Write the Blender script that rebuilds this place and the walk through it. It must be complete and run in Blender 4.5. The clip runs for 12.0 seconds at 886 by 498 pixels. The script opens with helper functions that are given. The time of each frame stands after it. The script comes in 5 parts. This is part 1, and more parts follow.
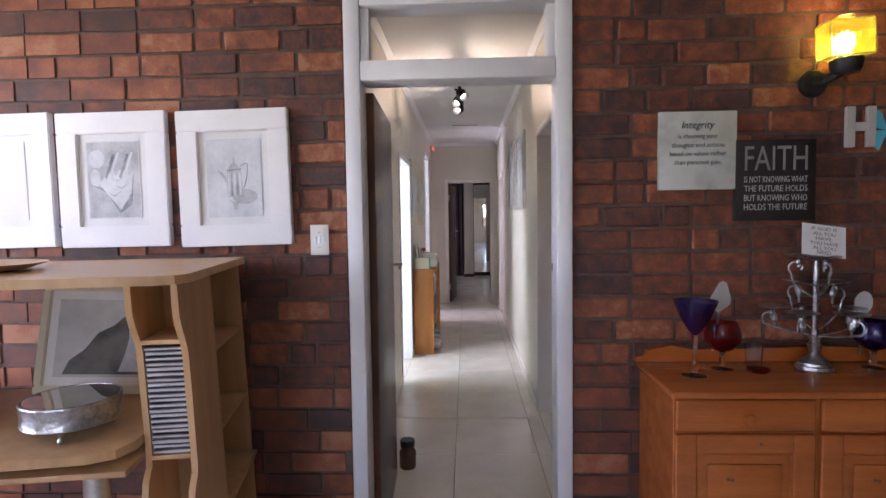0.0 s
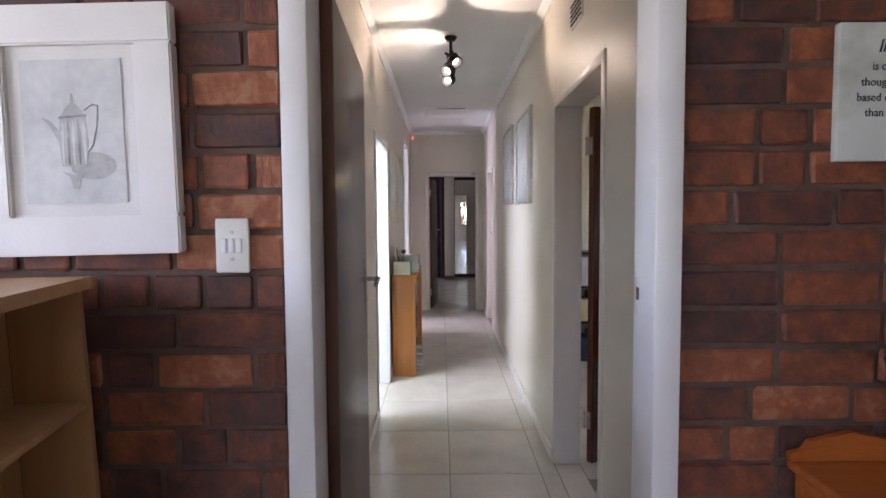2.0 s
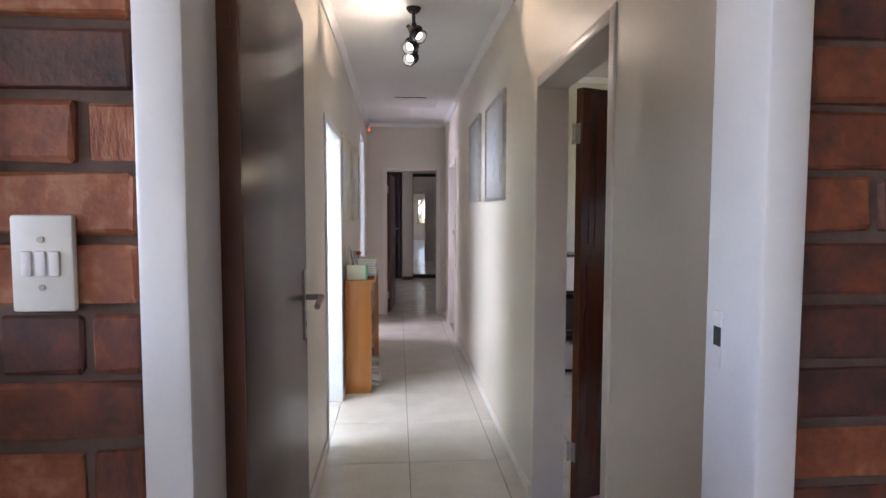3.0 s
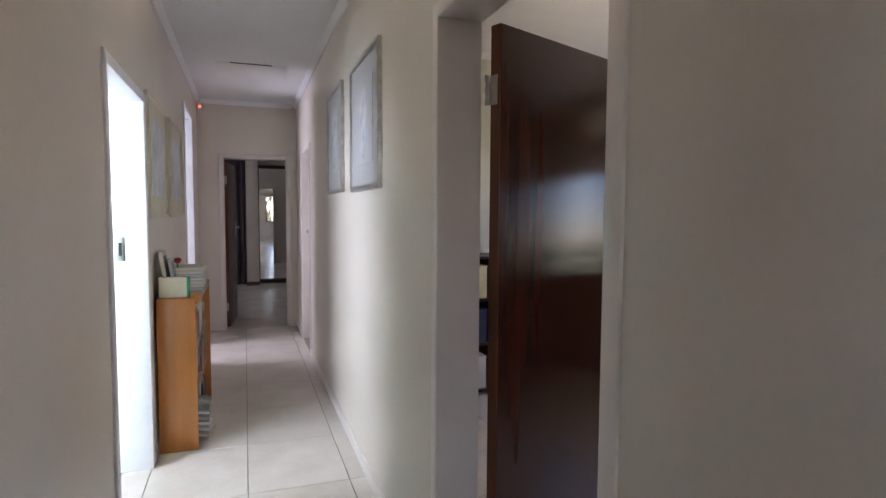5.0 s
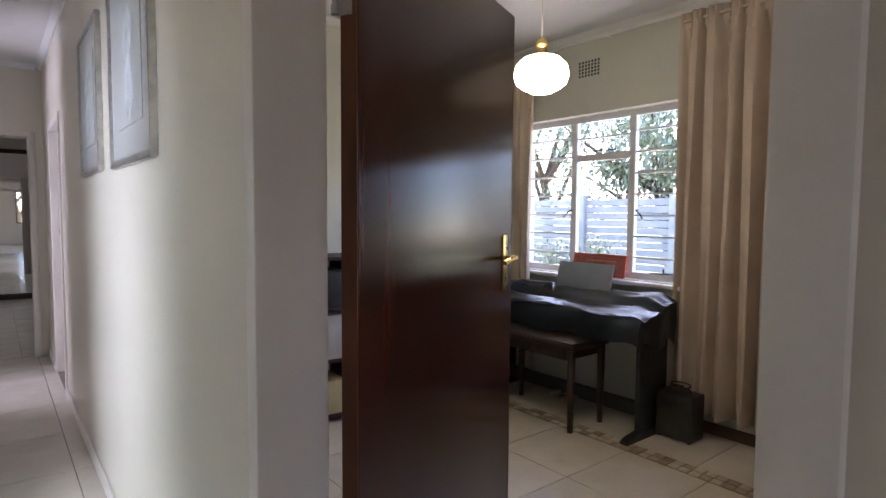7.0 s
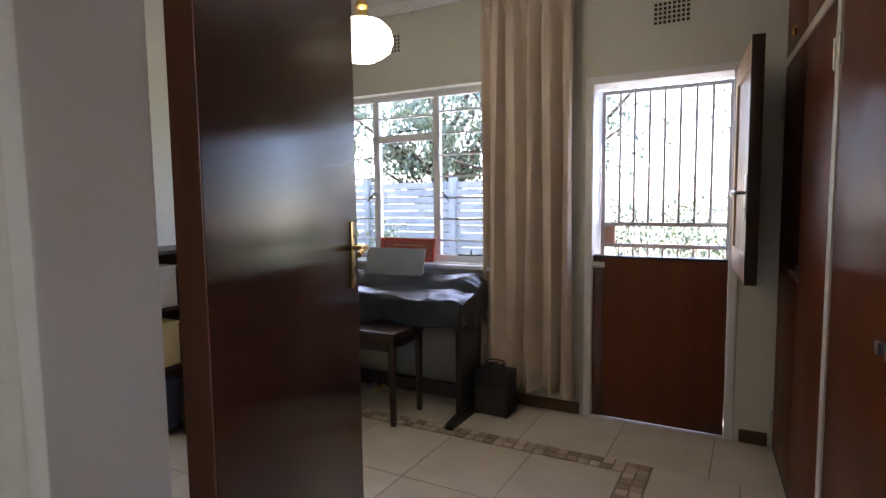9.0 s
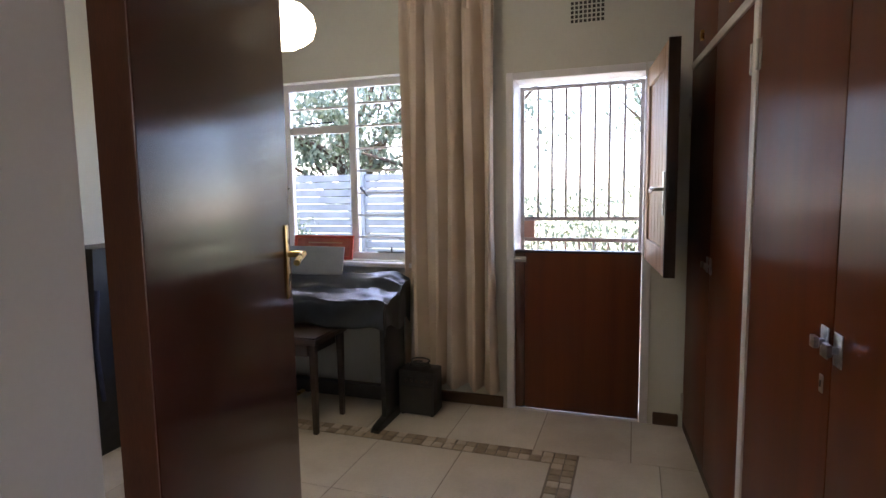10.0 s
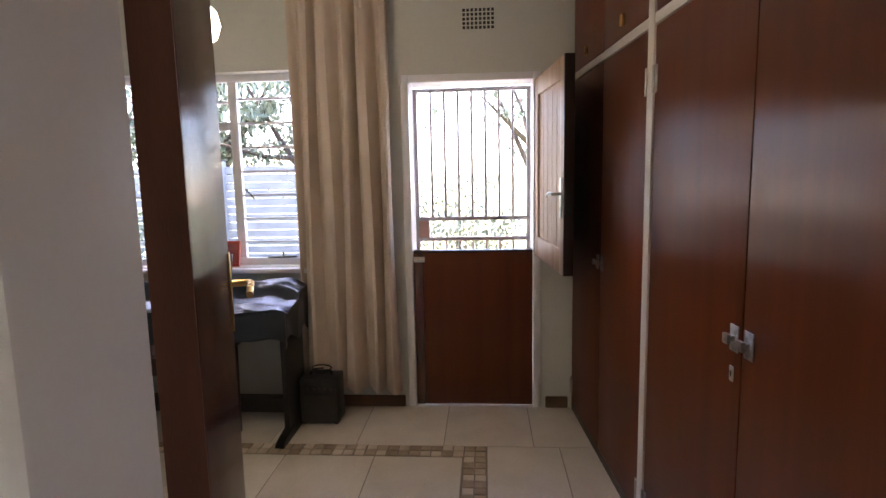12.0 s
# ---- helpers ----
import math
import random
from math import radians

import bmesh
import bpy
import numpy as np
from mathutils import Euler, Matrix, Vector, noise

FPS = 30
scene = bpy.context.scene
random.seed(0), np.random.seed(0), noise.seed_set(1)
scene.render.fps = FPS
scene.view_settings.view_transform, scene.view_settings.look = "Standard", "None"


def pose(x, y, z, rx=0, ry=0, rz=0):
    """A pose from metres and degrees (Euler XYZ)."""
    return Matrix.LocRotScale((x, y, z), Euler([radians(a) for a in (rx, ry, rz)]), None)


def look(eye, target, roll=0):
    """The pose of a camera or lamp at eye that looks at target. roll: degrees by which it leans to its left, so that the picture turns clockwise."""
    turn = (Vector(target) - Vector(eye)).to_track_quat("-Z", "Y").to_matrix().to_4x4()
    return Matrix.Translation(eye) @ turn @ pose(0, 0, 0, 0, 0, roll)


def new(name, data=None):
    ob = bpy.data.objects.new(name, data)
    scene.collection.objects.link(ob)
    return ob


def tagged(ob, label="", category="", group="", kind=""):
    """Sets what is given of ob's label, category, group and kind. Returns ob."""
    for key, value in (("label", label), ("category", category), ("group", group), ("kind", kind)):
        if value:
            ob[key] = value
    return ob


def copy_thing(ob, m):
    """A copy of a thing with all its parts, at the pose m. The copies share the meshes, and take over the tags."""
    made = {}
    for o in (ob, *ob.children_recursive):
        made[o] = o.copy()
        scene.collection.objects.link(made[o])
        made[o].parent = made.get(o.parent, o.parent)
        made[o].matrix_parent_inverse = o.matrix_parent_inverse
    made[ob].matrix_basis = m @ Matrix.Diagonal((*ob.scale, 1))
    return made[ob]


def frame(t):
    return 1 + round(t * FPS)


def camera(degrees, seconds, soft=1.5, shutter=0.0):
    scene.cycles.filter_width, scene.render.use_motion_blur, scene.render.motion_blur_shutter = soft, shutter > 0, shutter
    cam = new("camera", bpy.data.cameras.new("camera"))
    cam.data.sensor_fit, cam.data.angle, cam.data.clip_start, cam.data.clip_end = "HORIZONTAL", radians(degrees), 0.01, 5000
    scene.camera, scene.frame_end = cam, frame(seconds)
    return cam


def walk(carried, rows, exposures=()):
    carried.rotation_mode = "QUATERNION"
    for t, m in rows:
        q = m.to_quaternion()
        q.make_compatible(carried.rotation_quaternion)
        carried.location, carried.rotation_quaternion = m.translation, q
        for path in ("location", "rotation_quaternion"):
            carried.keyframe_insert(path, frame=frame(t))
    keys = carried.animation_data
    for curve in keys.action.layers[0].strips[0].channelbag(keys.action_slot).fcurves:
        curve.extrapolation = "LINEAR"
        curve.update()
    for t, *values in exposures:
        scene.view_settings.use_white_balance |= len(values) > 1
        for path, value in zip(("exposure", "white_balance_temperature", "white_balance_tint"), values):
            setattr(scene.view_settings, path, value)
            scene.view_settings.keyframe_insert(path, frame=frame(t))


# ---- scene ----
cam = camera(76.2, 12.0)
PATH = [
    (0, (0.183, 0.663, 1.494), (0.101, 2.658, 1.38), -0.8),
    (0.5, (0.154, 0.884, 1.488), (0.087, 2.879, 1.371), -0.7),
    (1, (0.132, 1.145, 1.488), (0.082, 3.141, 1.37), -0.6),
    (1.5, (0.106, 1.387, 1.477), (0.078, 3.383, 1.359), -0.5),
    (2, (0.062, 1.648, 1.473), (0.068, 3.644, 1.353), -0.4),
    (2.5, (0.035, 1.893, 1.467), (0.112, 3.888, 1.343), -0.1),
    (3, (0.038, 2.168, 1.472), (0.197, 4.157, 1.345), 0.1),
    (5, (0.107, 3.108, 1.444), (0.768, 4.991, 1.313), 0.3),
    (5.5, (0.159, 3.315, 1.451), (0.952, 5.146, 1.316), 0.5),
    (6, (0.195, 3.509, 1.434), (1.169, 5.251, 1.31), 0.7),
    (6.5, (0.25, 3.666, 1.388), (1.378, 5.315, 1.284), 0.5),
    (7, (0.312, 3.808, 1.386), (1.558, 5.367, 1.263), 0.4),
    (9, (0.371, 4.176, 1.378), (2.12, 5.13, 1.202), -0.7),
    (9.5, (0.389, 4.259, 1.395), (2.212, 5.06, 1.202), -0.8),
    (10, (0.405, 4.321, 1.406), (2.288, 4.962, 1.195), -0.9),
    (10.5, (0.409, 4.386, 1.43), (2.327, 4.902, 1.192), -1.0),
    (11, (0.417, 4.481, 1.453), (2.362, 4.872, 1.201), -1.0),
    (11.5, (0.404, 4.544, 1.471), (2.369, 4.815, 1.213), -1.1),
    (12, (0.356, 4.573, 1.5), (2.333, 4.722, 1.236), -1.2),
]
EXPOSURES = [(0, 3.55, 6200, 30), (3, 3.55, 6200, 27), (5, 3.42, 6100, 26), (7, 3.5, 6050, 25), (9, 3.42, 6000, 24), (12, 3.65, 6300, 30)]
walk(cam, [(t, look(eye, target, roll)) for t, eye, target, roll in PATH], EXPOSURES)

# ---- world, sun, large lights ----
world = bpy.data.worlds.new("sky")
scene.world = world
world.use_nodes = True
wn = world.node_tree.nodes
sky = wn.new("ShaderNodeTexSky")
sky.sky_type, sky.sun_disc = "NISHITA", False
sky.sun_elevation, sky.sun_rotation = radians(54), radians(37)
wn["Background"].inputs["Strength"].default_value = 0.15
world.node_tree.links.new(sky.outputs[0], wn["Background"].inputs["Color"])


def lamp(name, kind, energy, m, color=(1, 1, 1), size=(1, 1), radius=0.05):
    d = bpy.data.lights.new(name, kind)
    d.energy, d.color = energy, color
    if kind == "AREA":
        d.shape, d.size, d.size_y = "RECTANGLE", size[0], size[1]
    elif kind == "SUN":
        d.angle = radians(0.5)
    else:
        d.shadow_soft_size = radius
    ob = new(name, d)
    ob.matrix_world = m
    return ob


lamp("sun", "SUN", 3.6, look((3, 4, 7), (0, 0, 0)), (1, 0.95, 0.88))
lamp("living_window_light", "AREA", 2.6, look((-2.78, 1.65, 1.6), (0, 1.65, 1.6)), (0.94, 0.96, 1.0), (1.4, 1.5))
# added fill from behind, brightens the fronts of desk and sideboard
lamp("south_fill_light", "AREA", 1.9, look((-1.6, -3.15, 1.6), (-0.6, 2.0, 1.3)), (0.96, 0.97, 1.0), (1.3, 1.4))
lamp("bathroom_window_light", "AREA", 14, look((-2.1, 5.6, 1.7), (0, 6.0, 1.4)), (0.80, 0.90, 1.0), (1.2, 1.2))
lamp("side_room_window_light", "AREA", 9, look((-2.5, 9.2, 1.6), (0, 9.2, 1.4)), (0.82, 0.84, 1.0), (1.2, 1.3))
# added fill for the end room; its west wall has no window
lamp("end_room_fill_light", "AREA", 1.3, look((-2.15, 13.0, 1.6), (0, 13.0, 1.4)), (0.88, 0.92, 1.0), (1.2, 1.3))


# ---- materials ----
def mat(name, c1, c2=None, rough=0.5, metal=0.0, scale=6.0, stretch=(1, 1, 1), bump=0.1, fine=120.0, rand=0.0, island=False,
        coat=0.0, trans=0.0, emit=0.0, ior=1.5, rough_var=0.1, ramp=None, aniso=0.0, bumpdist=0.002, detail=5.0, contrast=(0.3, 0.7)):
    m = bpy.data.materials.new(name)
    m.use_nodes = True
    nt = m.node_tree
    N, L = nt.nodes, nt.links
    p = N["Principled BSDF"]
    tc = N.new("ShaderNodeTexCoord")
    mp = N.new("ShaderNodeMapping")
    mp.inputs["Scale"].default_value = stretch
    L.new(tc.outputs["Object"], mp.inputs["Vector"])
    n1 = N.new("ShaderNodeTexNoise")
    n1.inputs["Scale"].default_value, n1.inputs["Detail"].default_value = scale, detail
    L.new(mp.outputs[0], n1.inputs["Vector"])
    n2 = N.new("ShaderNodeTexNoise")
    n2.inputs["Scale"].default_value, n2.inputs["Detail"].default_value = fine, 3
    L.new(mp.outputs[0], n2.inputs["Vector"])
    add = N.new("ShaderNodeMath")
    add.operation = "MULTIPLY_ADD"
    add.inputs[1].default_value = 0.3
    L.new(n2.outputs[0], add.inputs[0])
    L.new(n1.outputs[0], add.inputs[2])
    r = N.new("ShaderNodeValToRGB")
    e = r.color_ramp.elements
    stops = ramp or [(contrast[0] + 0.15, c1), (contrast[1] + 0.15, c2 or c1)]
    e[0].position, e[0].color = stops[0][0], (*stops[0][1], 1)
    e[1].position, e[1].color = stops[-1][0], (*stops[-1][1], 1)
    for pos, c in stops[1:-1]:
        el = e.new(pos)
        el.color = (*c, 1)
    fac = add.outputs[0]
    if rand or island:
        src = N.new("ShaderNodeNewGeometry") if island else N.new("ShaderNodeObjectInfo")
        rv = src.outputs["Random Per Island" if island else "Random"]
        off = N.new("ShaderNodeVectorMath")
        off.operation = "ADD"
        L.new(tc.outputs["Object"], off.inputs[0])
        sc = N.new("ShaderNodeMath")
        sc.operation = "MULTIPLY"
        sc.inputs[1].default_value = 37.0
        L.new(rv, sc.inputs[0])
        L.new(sc.outputs[0], off.inputs[1])
        L.new(off.outputs[0], mp.inputs["Vector"])
        mr = N.new("ShaderNodeMath")
        mr.operation = "MULTIPLY_ADD"
        mr.inputs[1].default_value = rand
        L.new(rv, mr.inputs[0])
        sub = N.new("ShaderNodeMath")
        sub.operation = "SUBTRACT"
        sub.inputs[1].default_value = rand / 2
        L.new(fac, mr.inputs[2])
        L.new(mr.outputs[0], sub.inputs[0])
        fac = sub.outputs[0]
    L.new(fac, r.inputs[0])
    L.new(r.outputs[0], p.inputs["Base Color"])
    rr = N.new("ShaderNodeMath")
    rr.operation = "MULTIPLY_ADD"
    rr.inputs[1].default_value, rr.inputs[2].default_value = rough_var, rough - rough_var / 2
    L.new(n1.outputs[0], rr.inputs[0])
    L.new(rr.outputs[0], p.inputs["Roughness"])
    p.inputs["Metallic"].default_value = metal
    p.inputs["IOR"].default_value = ior
    p.inputs["Coat Weight"].default_value = coat
    p.inputs["Coat Roughness"].default_value = 0.12
    p.inputs["Transmission Weight"].default_value = trans
    if aniso:
        p.inputs["Anisotropic"].default_value = aniso
        vt_node = N.new("ShaderNodeVectorTransform")
        vt_node.vector_type, vt_node.convert_from, vt_node.convert_to = "VECTOR", "OBJECT", "WORLD"
        vt_node.inputs[0].default_value = (1, 0.8, 0)
        L.new(vt_node.outputs[0], p.inputs["Tangent"])
    if emit:
        L.new(r.outputs[0], p.inputs["Emission Color"])
        p.inputs["Emission Strength"].default_value = emit
    if bump:
        b = N.new("ShaderNodeBump")
        b.inputs["Strength"].default_value, b.inputs["Distance"].default_value = bump, bumpdist
        L.new(add.outputs[0], b.inputs["Height"])
        L.new(b.outputs[0], p.inputs["Normal"])
        L.new(b.outputs[0], p.inputs["Coat Normal"])
    return m


BRICK = [(0.14, (0.035, 0.020, 0.021)), (0.42, (0.085, 0.032, 0.024)), (0.66, (0.18, 0.052, 0.026)), (0.90, (0.30, 0.092, 0.038)), (1.0, (0.36, 0.15, 0.075))]
M_brick = mat("fired_brick", (0, 0, 0), rough=0.62, scale=18, fine=90, rand=0.55, bump=0.9, bumpdist=0.005, ramp=BRICK)
M_brick_far = mat("fired_brick_far", (0, 0, 0), rough=0.62, scale=9, fine=140, rand=0.6, island=True, bump=0.5, bumpdist=0.004, ramp=BRICK)
M_mortar = mat("mortar", (0.085, 0.054, 0.043), (0.14, 0.095, 0.075), rough=0.9, scale=20, bump=0.6)
M_wall = mat("cream_paint", (0.65, 0.59, 0.495), (0.71, 0.65, 0.555), rough=0.40, scale=1.5, fine=60, bump=0.12)
M_bedwall = mat("pale_green_grey_paint", (0.60, 0.61, 0.54), (0.66, 0.67, 0.60), rough=0.6, scale=1.5, fine=60, bump=0.12)
M_ceil = mat("ceiling_paint", (0.74, 0.74, 0.73), (0.79, 0.79, 0.78), rough=0.6, scale=2, bump=0.05)
M_gloss = mat("white_gloss_paint", (0.76, 0.76, 0.78), (0.83, 0.83, 0.84), rough=0.3, scale=5, bump=0.06)
M_frame = mat("cream_gloss_paint", (0.70, 0.645, 0.58), (0.75, 0.70, 0.635), rough=0.3, scale=5, bump=0.06)
M_tile = mat("cream_tile", (0.59, 0.54, 0.455), (0.69, 0.64, 0.55), rough=0.22, scale=4, fine=60, rand=0.12, bump=0.03, rough_var=0.12)
M_grout = mat("grout", (0.20, 0.17, 0.13), (0.28, 0.24, 0.19), rough=0.9, scale=12)
M_mosaic = mat("mosaic_stone", (0, 0, 0), rough=0.45, scale=10, rand=0.8, bump=0.2, ramp=[(0.2, (0.22, 0.16, 0.10)), (0.6, (0.38, 0.30, 0.20)), (1.0, (0.55, 0.47, 0.36))])
M_maho = mat("dark_mahogany", (0.055, 0.014, 0.010), (0.080, 0.022, 0.013), rough=0.22, scale=1.6, stretch=(9, 9, 0.25), fine=30, bump=0.03, aniso=1.0, ior=1.8, rough_var=0.06, detail=3.0, bumpdist=0.001)
M_cup = mat("red_mahogany_veneer", (0.105, 0.027, 0.010), (0.155, 0.041, 0.014), rough=0.31, scale=2.2, stretch=(7, 7, 0.2), fine=30, bump=0.03, aniso=1.0, ior=1.42, rough_var=0.06, bumpdist=0.001)
M_edge = mat("raw_door_edge", (0.075, 0.023, 0.010), (0.155, 0.050, 0.020), rough=0.5, scale=3, stretch=(6, 6, 0.6), bump=0.2)
M_palewood = mat("weathered_door_wood", (0.34, 0.21, 0.12), (0.50, 0.34, 0.22), rough=0.5, scale=3, stretch=(7, 7, 0.5), bump=0.2)
M_birch = mat("birch_laminate", (0.52, 0.30, 0.135), (0.63, 0.39, 0.19), rough=0.38, scale=3, stretch=(7, 7, 0.6), fine=50, bump=0.05)
M_pine = mat("orange_pine", (0.32, 0.080, 0.015), (0.46, 0.130, 0.026), rough=0.25, scale=2.5, stretch=(0.7, 6, 6), fine=40, bump=0.06, coat=0.4)
M_pinev = mat("orange_pine_upright", (0.42, 0.15, 0.030), (0.56, 0.22, 0.05), rough=0.3, scale=2.5, stretch=(6, 6, 0.6), fine=40, bump=0.06, coat=0.3)
M_knot = mat("pine_knot", (0.10, 0.03, 0.01), (0.16, 0.05, 0.015), rough=0.4)
M_black = mat("black_plastic", (0.010, 0.010, 0.011), (0.022, 0.022, 0.024), rough=0.45, scale=20, bump=0.1)
M_dkwood = mat("dark_stained_wood", (0.022, 0.012, 0.009), (0.05, 0.026, 0.017), rough=0.4, scale=4, stretch=(5, 5, 0.6), bump=0.15)
M_skirt = mat("dark_skirting", (0.07, 0.035, 0.02), (0.13, 0.07, 0.04), rough=0.35, scale=3, stretch=(1, 1, 5))
M_cloth = mat("black_piano_cover", (0.010, 0.014, 0.021), (0.026, 0.036, 0.050), rough=0.30, scale=8, fine=300, bump=0.25)
M_curtain = mat("beige_curtain", (0.58, 0.48, 0.39), (0.70, 0.60, 0.50), rough=0.9, scale=3, fine=400, bump=0.4)
M_purple = mat("purple_curtain", (0.05, 0.032, 0.042), (0.10, 0.07, 0.085), rough=0.9, scale=3, fine=300)
M_brass = mat("aged_brass", (0.55, 0.36, 0.12), (0.75, 0.52, 0.20), rough=0.28, metal=1.0, scale=20)
M_steel = mat("brushed_steel", (0.45, 0.44, 0.42), (0.62, 0.61, 0.58), rough=0.32, metal=1.0, scale=20)
M_silver = mat("silver_plate", (0.30, 0.31, 0.33), (0.62, 0.63, 0.65), rough=0.3, metal=1.0, scale=45, fine=160, bump=0.9, bumpdist=0.003)
M_mirror = mat("mirror_glass", (0.85, 0.86, 0.86), rough=0.02, metal=1.0, bump=0, rough_var=0)
M_white = mat("white_plastic", (0.70, 0.69, 0.64), (0.76, 0.75, 0.70), rough=0.35, scale=8, bump=0.03)
M_framewhite = mat("white_frame_paint", (0.78, 0.77, 0.78), (0.84, 0.83, 0.84), rough=0.45, scale=6, bump=0.08)
M_paper = mat("paper", (0.70, 0.70, 0.70), (0.80, 0.80, 0.80), rough=0.8, scale=6)
M_sketch = mat("pencil_sketch_ground", (0.50, 0.52, 0.55), (0.74, 0.76, 0.78), rough=0.75, scale=7, fine=60)
M_pencil = mat("pencil_shading", (0.36, 0.37, 0.39), (0.60, 0.61, 0.63), rough=0.8, scale=14, fine=90)
M_pencil_dark = mat("dark_pencil_shading", (0.15, 0.16, 0.18), (0.44, 0.46, 0.50), rough=0.8, scale=16, fine=90)
M_landscape = mat("dark_landscape_print", (0.02, 0.02, 0.018), (0.13, 0.13, 0.12), rough=0.55, scale=6, fine=30, contrast=(0.35, 0.6))
M_misty = mat("misty_print", (0.34, 0.35, 0.35), (0.60, 0.60, 0.58), rough=0.35, scale=4, fine=20, bump=0)
M_stone = mat("marbled_plaque", (0.25, 0.27, 0.24), (0.54, 0.56, 0.53), rough=0.5, scale=6, fine=30, contrast=(0.15, 0.55))
M_ink = mat("dark_ink", (0.03, 0.03, 0.035), (0.06, 0.06, 0.06), rough=0.7, bump=0)
M_chalk = mat("pale_lettering", (0.42, 0.40, 0.38), (0.50, 0.48, 0.46), rough=0.7, bump=0)
M_greylet = mat("dim_grey_lettering", (0.22, 0.20, 0.20), (0.28, 0.26, 0.26), rough=0.7, bump=0)
M_blackboard = mat("black_plaque", (0.012, 0.009, 0.009), (0.024, 0.018, 0.018), rough=0.5, scale=10)
M_blue = mat("turquoise_paint", (0.05, 0.36, 0.50), (0.09, 0.46, 0.60), rough=0.45)
M_amber = mat("amber_glass", (0.95, 0.80, 0.06), (1.0, 0.92, 0.22), rough=0.12, trans=0.95, scale=40, bump=0.8, emit=0.005, bumpdist=0.004)
M_bulb = mat("lit_bulb", (1.0, 0.86, 0.55), rough=0.5, emit=5.0, bump=0)
M_spot = mat("lit_spot", (1.0, 0.93, 0.75), rough=0.5, emit=1.6, bump=0)
M_opal = mat("lit_opal_glass", (1.0, 0.85, 0.50), (1.0, 0.90, 0.60), rough=0.2, emit=2.3, bump=0)
M_glass = mat("clear_glass", (0.95, 0.96, 0.96), rough=0.02, trans=1.0, bump=0, ior=1.45, rough_var=0)
M_purpleglass = mat("purple_glass", (0.07, 0.02, 0.30), rough=0.03, trans=0.9, bump=0, rough_var=0)
M_redglass = mat("red_glass", (0.35, 0.01, 0.015), rough=0.03, trans=0.9, bump=0, rough_var=0)
M_pane = mat("window_glass", (1, 1, 1), rough=0.0, trans=1.0, bump=0, ior=1.02, rough_var=0)
M_book1 = mat("book_covers", (0, 0, 0), rough=0.5, scale=5, rand=1.2, ramp=[(0.1, (0.05, 0.08, 0.18)), (0.35, (0.35, 0.32, 0.27)), (0.6, (0.28, 0.05, 0.04)), (0.8, (0.10, 0.18, 0.12)), (1.0, (0.65, 0.62, 0.56))])
M_cd = mat("cd_cases", (0.10, 0.10, 0.13), (0.42, 0.42, 0.46), rough=0.2, scale=12, rand=0.5)
M_cream = mat("cream_card", (0.62, 0.58, 0.44), (0.70, 0.66, 0.52), rough=0.7, scale=6)
M_green = mat("green_spine", (0.05, 0.30, 0.18), (0.08, 0.38, 0.22), rough=0.5)
M_red = mat("red_paint", (0.42, 0.05, 0.03), (0.55, 0.09, 0.05), rough=0.4)
M_redprint = mat("red_framed_print", (0.26, 0.06, 0.04), (0.44, 0.13, 0.08), rough=0.4, scale=14)
M_sheet = mat("grey_blue_card", (0.24, 0.28, 0.34), (0.32, 0.36, 0.42), rough=0.6, scale=4)
M_navy = mat("navy_fabric", (0.02, 0.025, 0.06), (0.05, 0.06, 0.11), rough=0.8, scale=8)
M_yellow = mat("pale_yellow_box", (0.50, 0.42, 0.20), (0.62, 0.55, 0.34), rough=0.6)
M_lightgrey = mat("light_grey_box", (0.45, 0.44, 0.43), (0.55, 0.54, 0.53), rough=0.5)
M_gate = mat("gate_steel_paint", (0.36, 0.33, 0.31), (0.48, 0.45, 0.42), rough=0.45, scale=20)
M_vent = mat("vent_dark", (0.03, 0.028, 0.024), (0.05, 0.046, 0.04), rough=0.8)
M_grass = mat("lawn", (0.10, 0.12, 0.04), (0.22, 0.22, 0.10), rough=0.9, scale=2, fine=30)
M_paving = mat("concrete_paving", (0.36, 0.33, 0.29), (0.50, 0.47, 0.42), rough=0.85, scale=3)
M_fence = mat("weathered_fence", (0.26, 0.27, 0.29), (0.36, 0.37, 0.39), rough=0.8, scale=3, rand=0.2)
M_bark = mat("bark", (0.05, 0.035, 0.025), (0.13, 0.09, 0.06), rough=0.9, scale=10, stretch=(3, 3, 0.5), bump=0.6)
M_leaf = mat("leaves", (0.09, 0.12, 0.07), (0.25, 0.28, 0.19), rough=0.45, scale=2, rand=0.5, island=True, bump=0)
M_mint = mat("pale_mint_paint", (0.52, 0.68, 0.59), (0.57, 0.72, 0.64), rough=0.5, scale=2, bump=0.05)
M_mount = mat("grey_mount_card", (0.36, 0.36, 0.35), (0.44, 0.44, 0.43), rough=0.35, scale=4)
M_pinkwall = mat("pink_garden_wall", (0.42, 0.24, 0.17), (0.54, 0.34, 0.25), rough=0.85, scale=4)


# ---- mesh helpers ----
def bx(bm, x0, y0, z0, x1, y1, z1, m=None):
    vs = bmesh.ops.create_cube(bm, size=1)["verts"]
    for v in vs:
        v.co = Vector(((x0 + x1) / 2 + v.co.x * (x1 - x0), (y0 + y1) / 2 + v.co.y * (y1 - y0), (z0 + z1) / 2 + v.co.z * (z1 - z0)))
        if m is not None:
            v.co = m @ v.co
    return vs


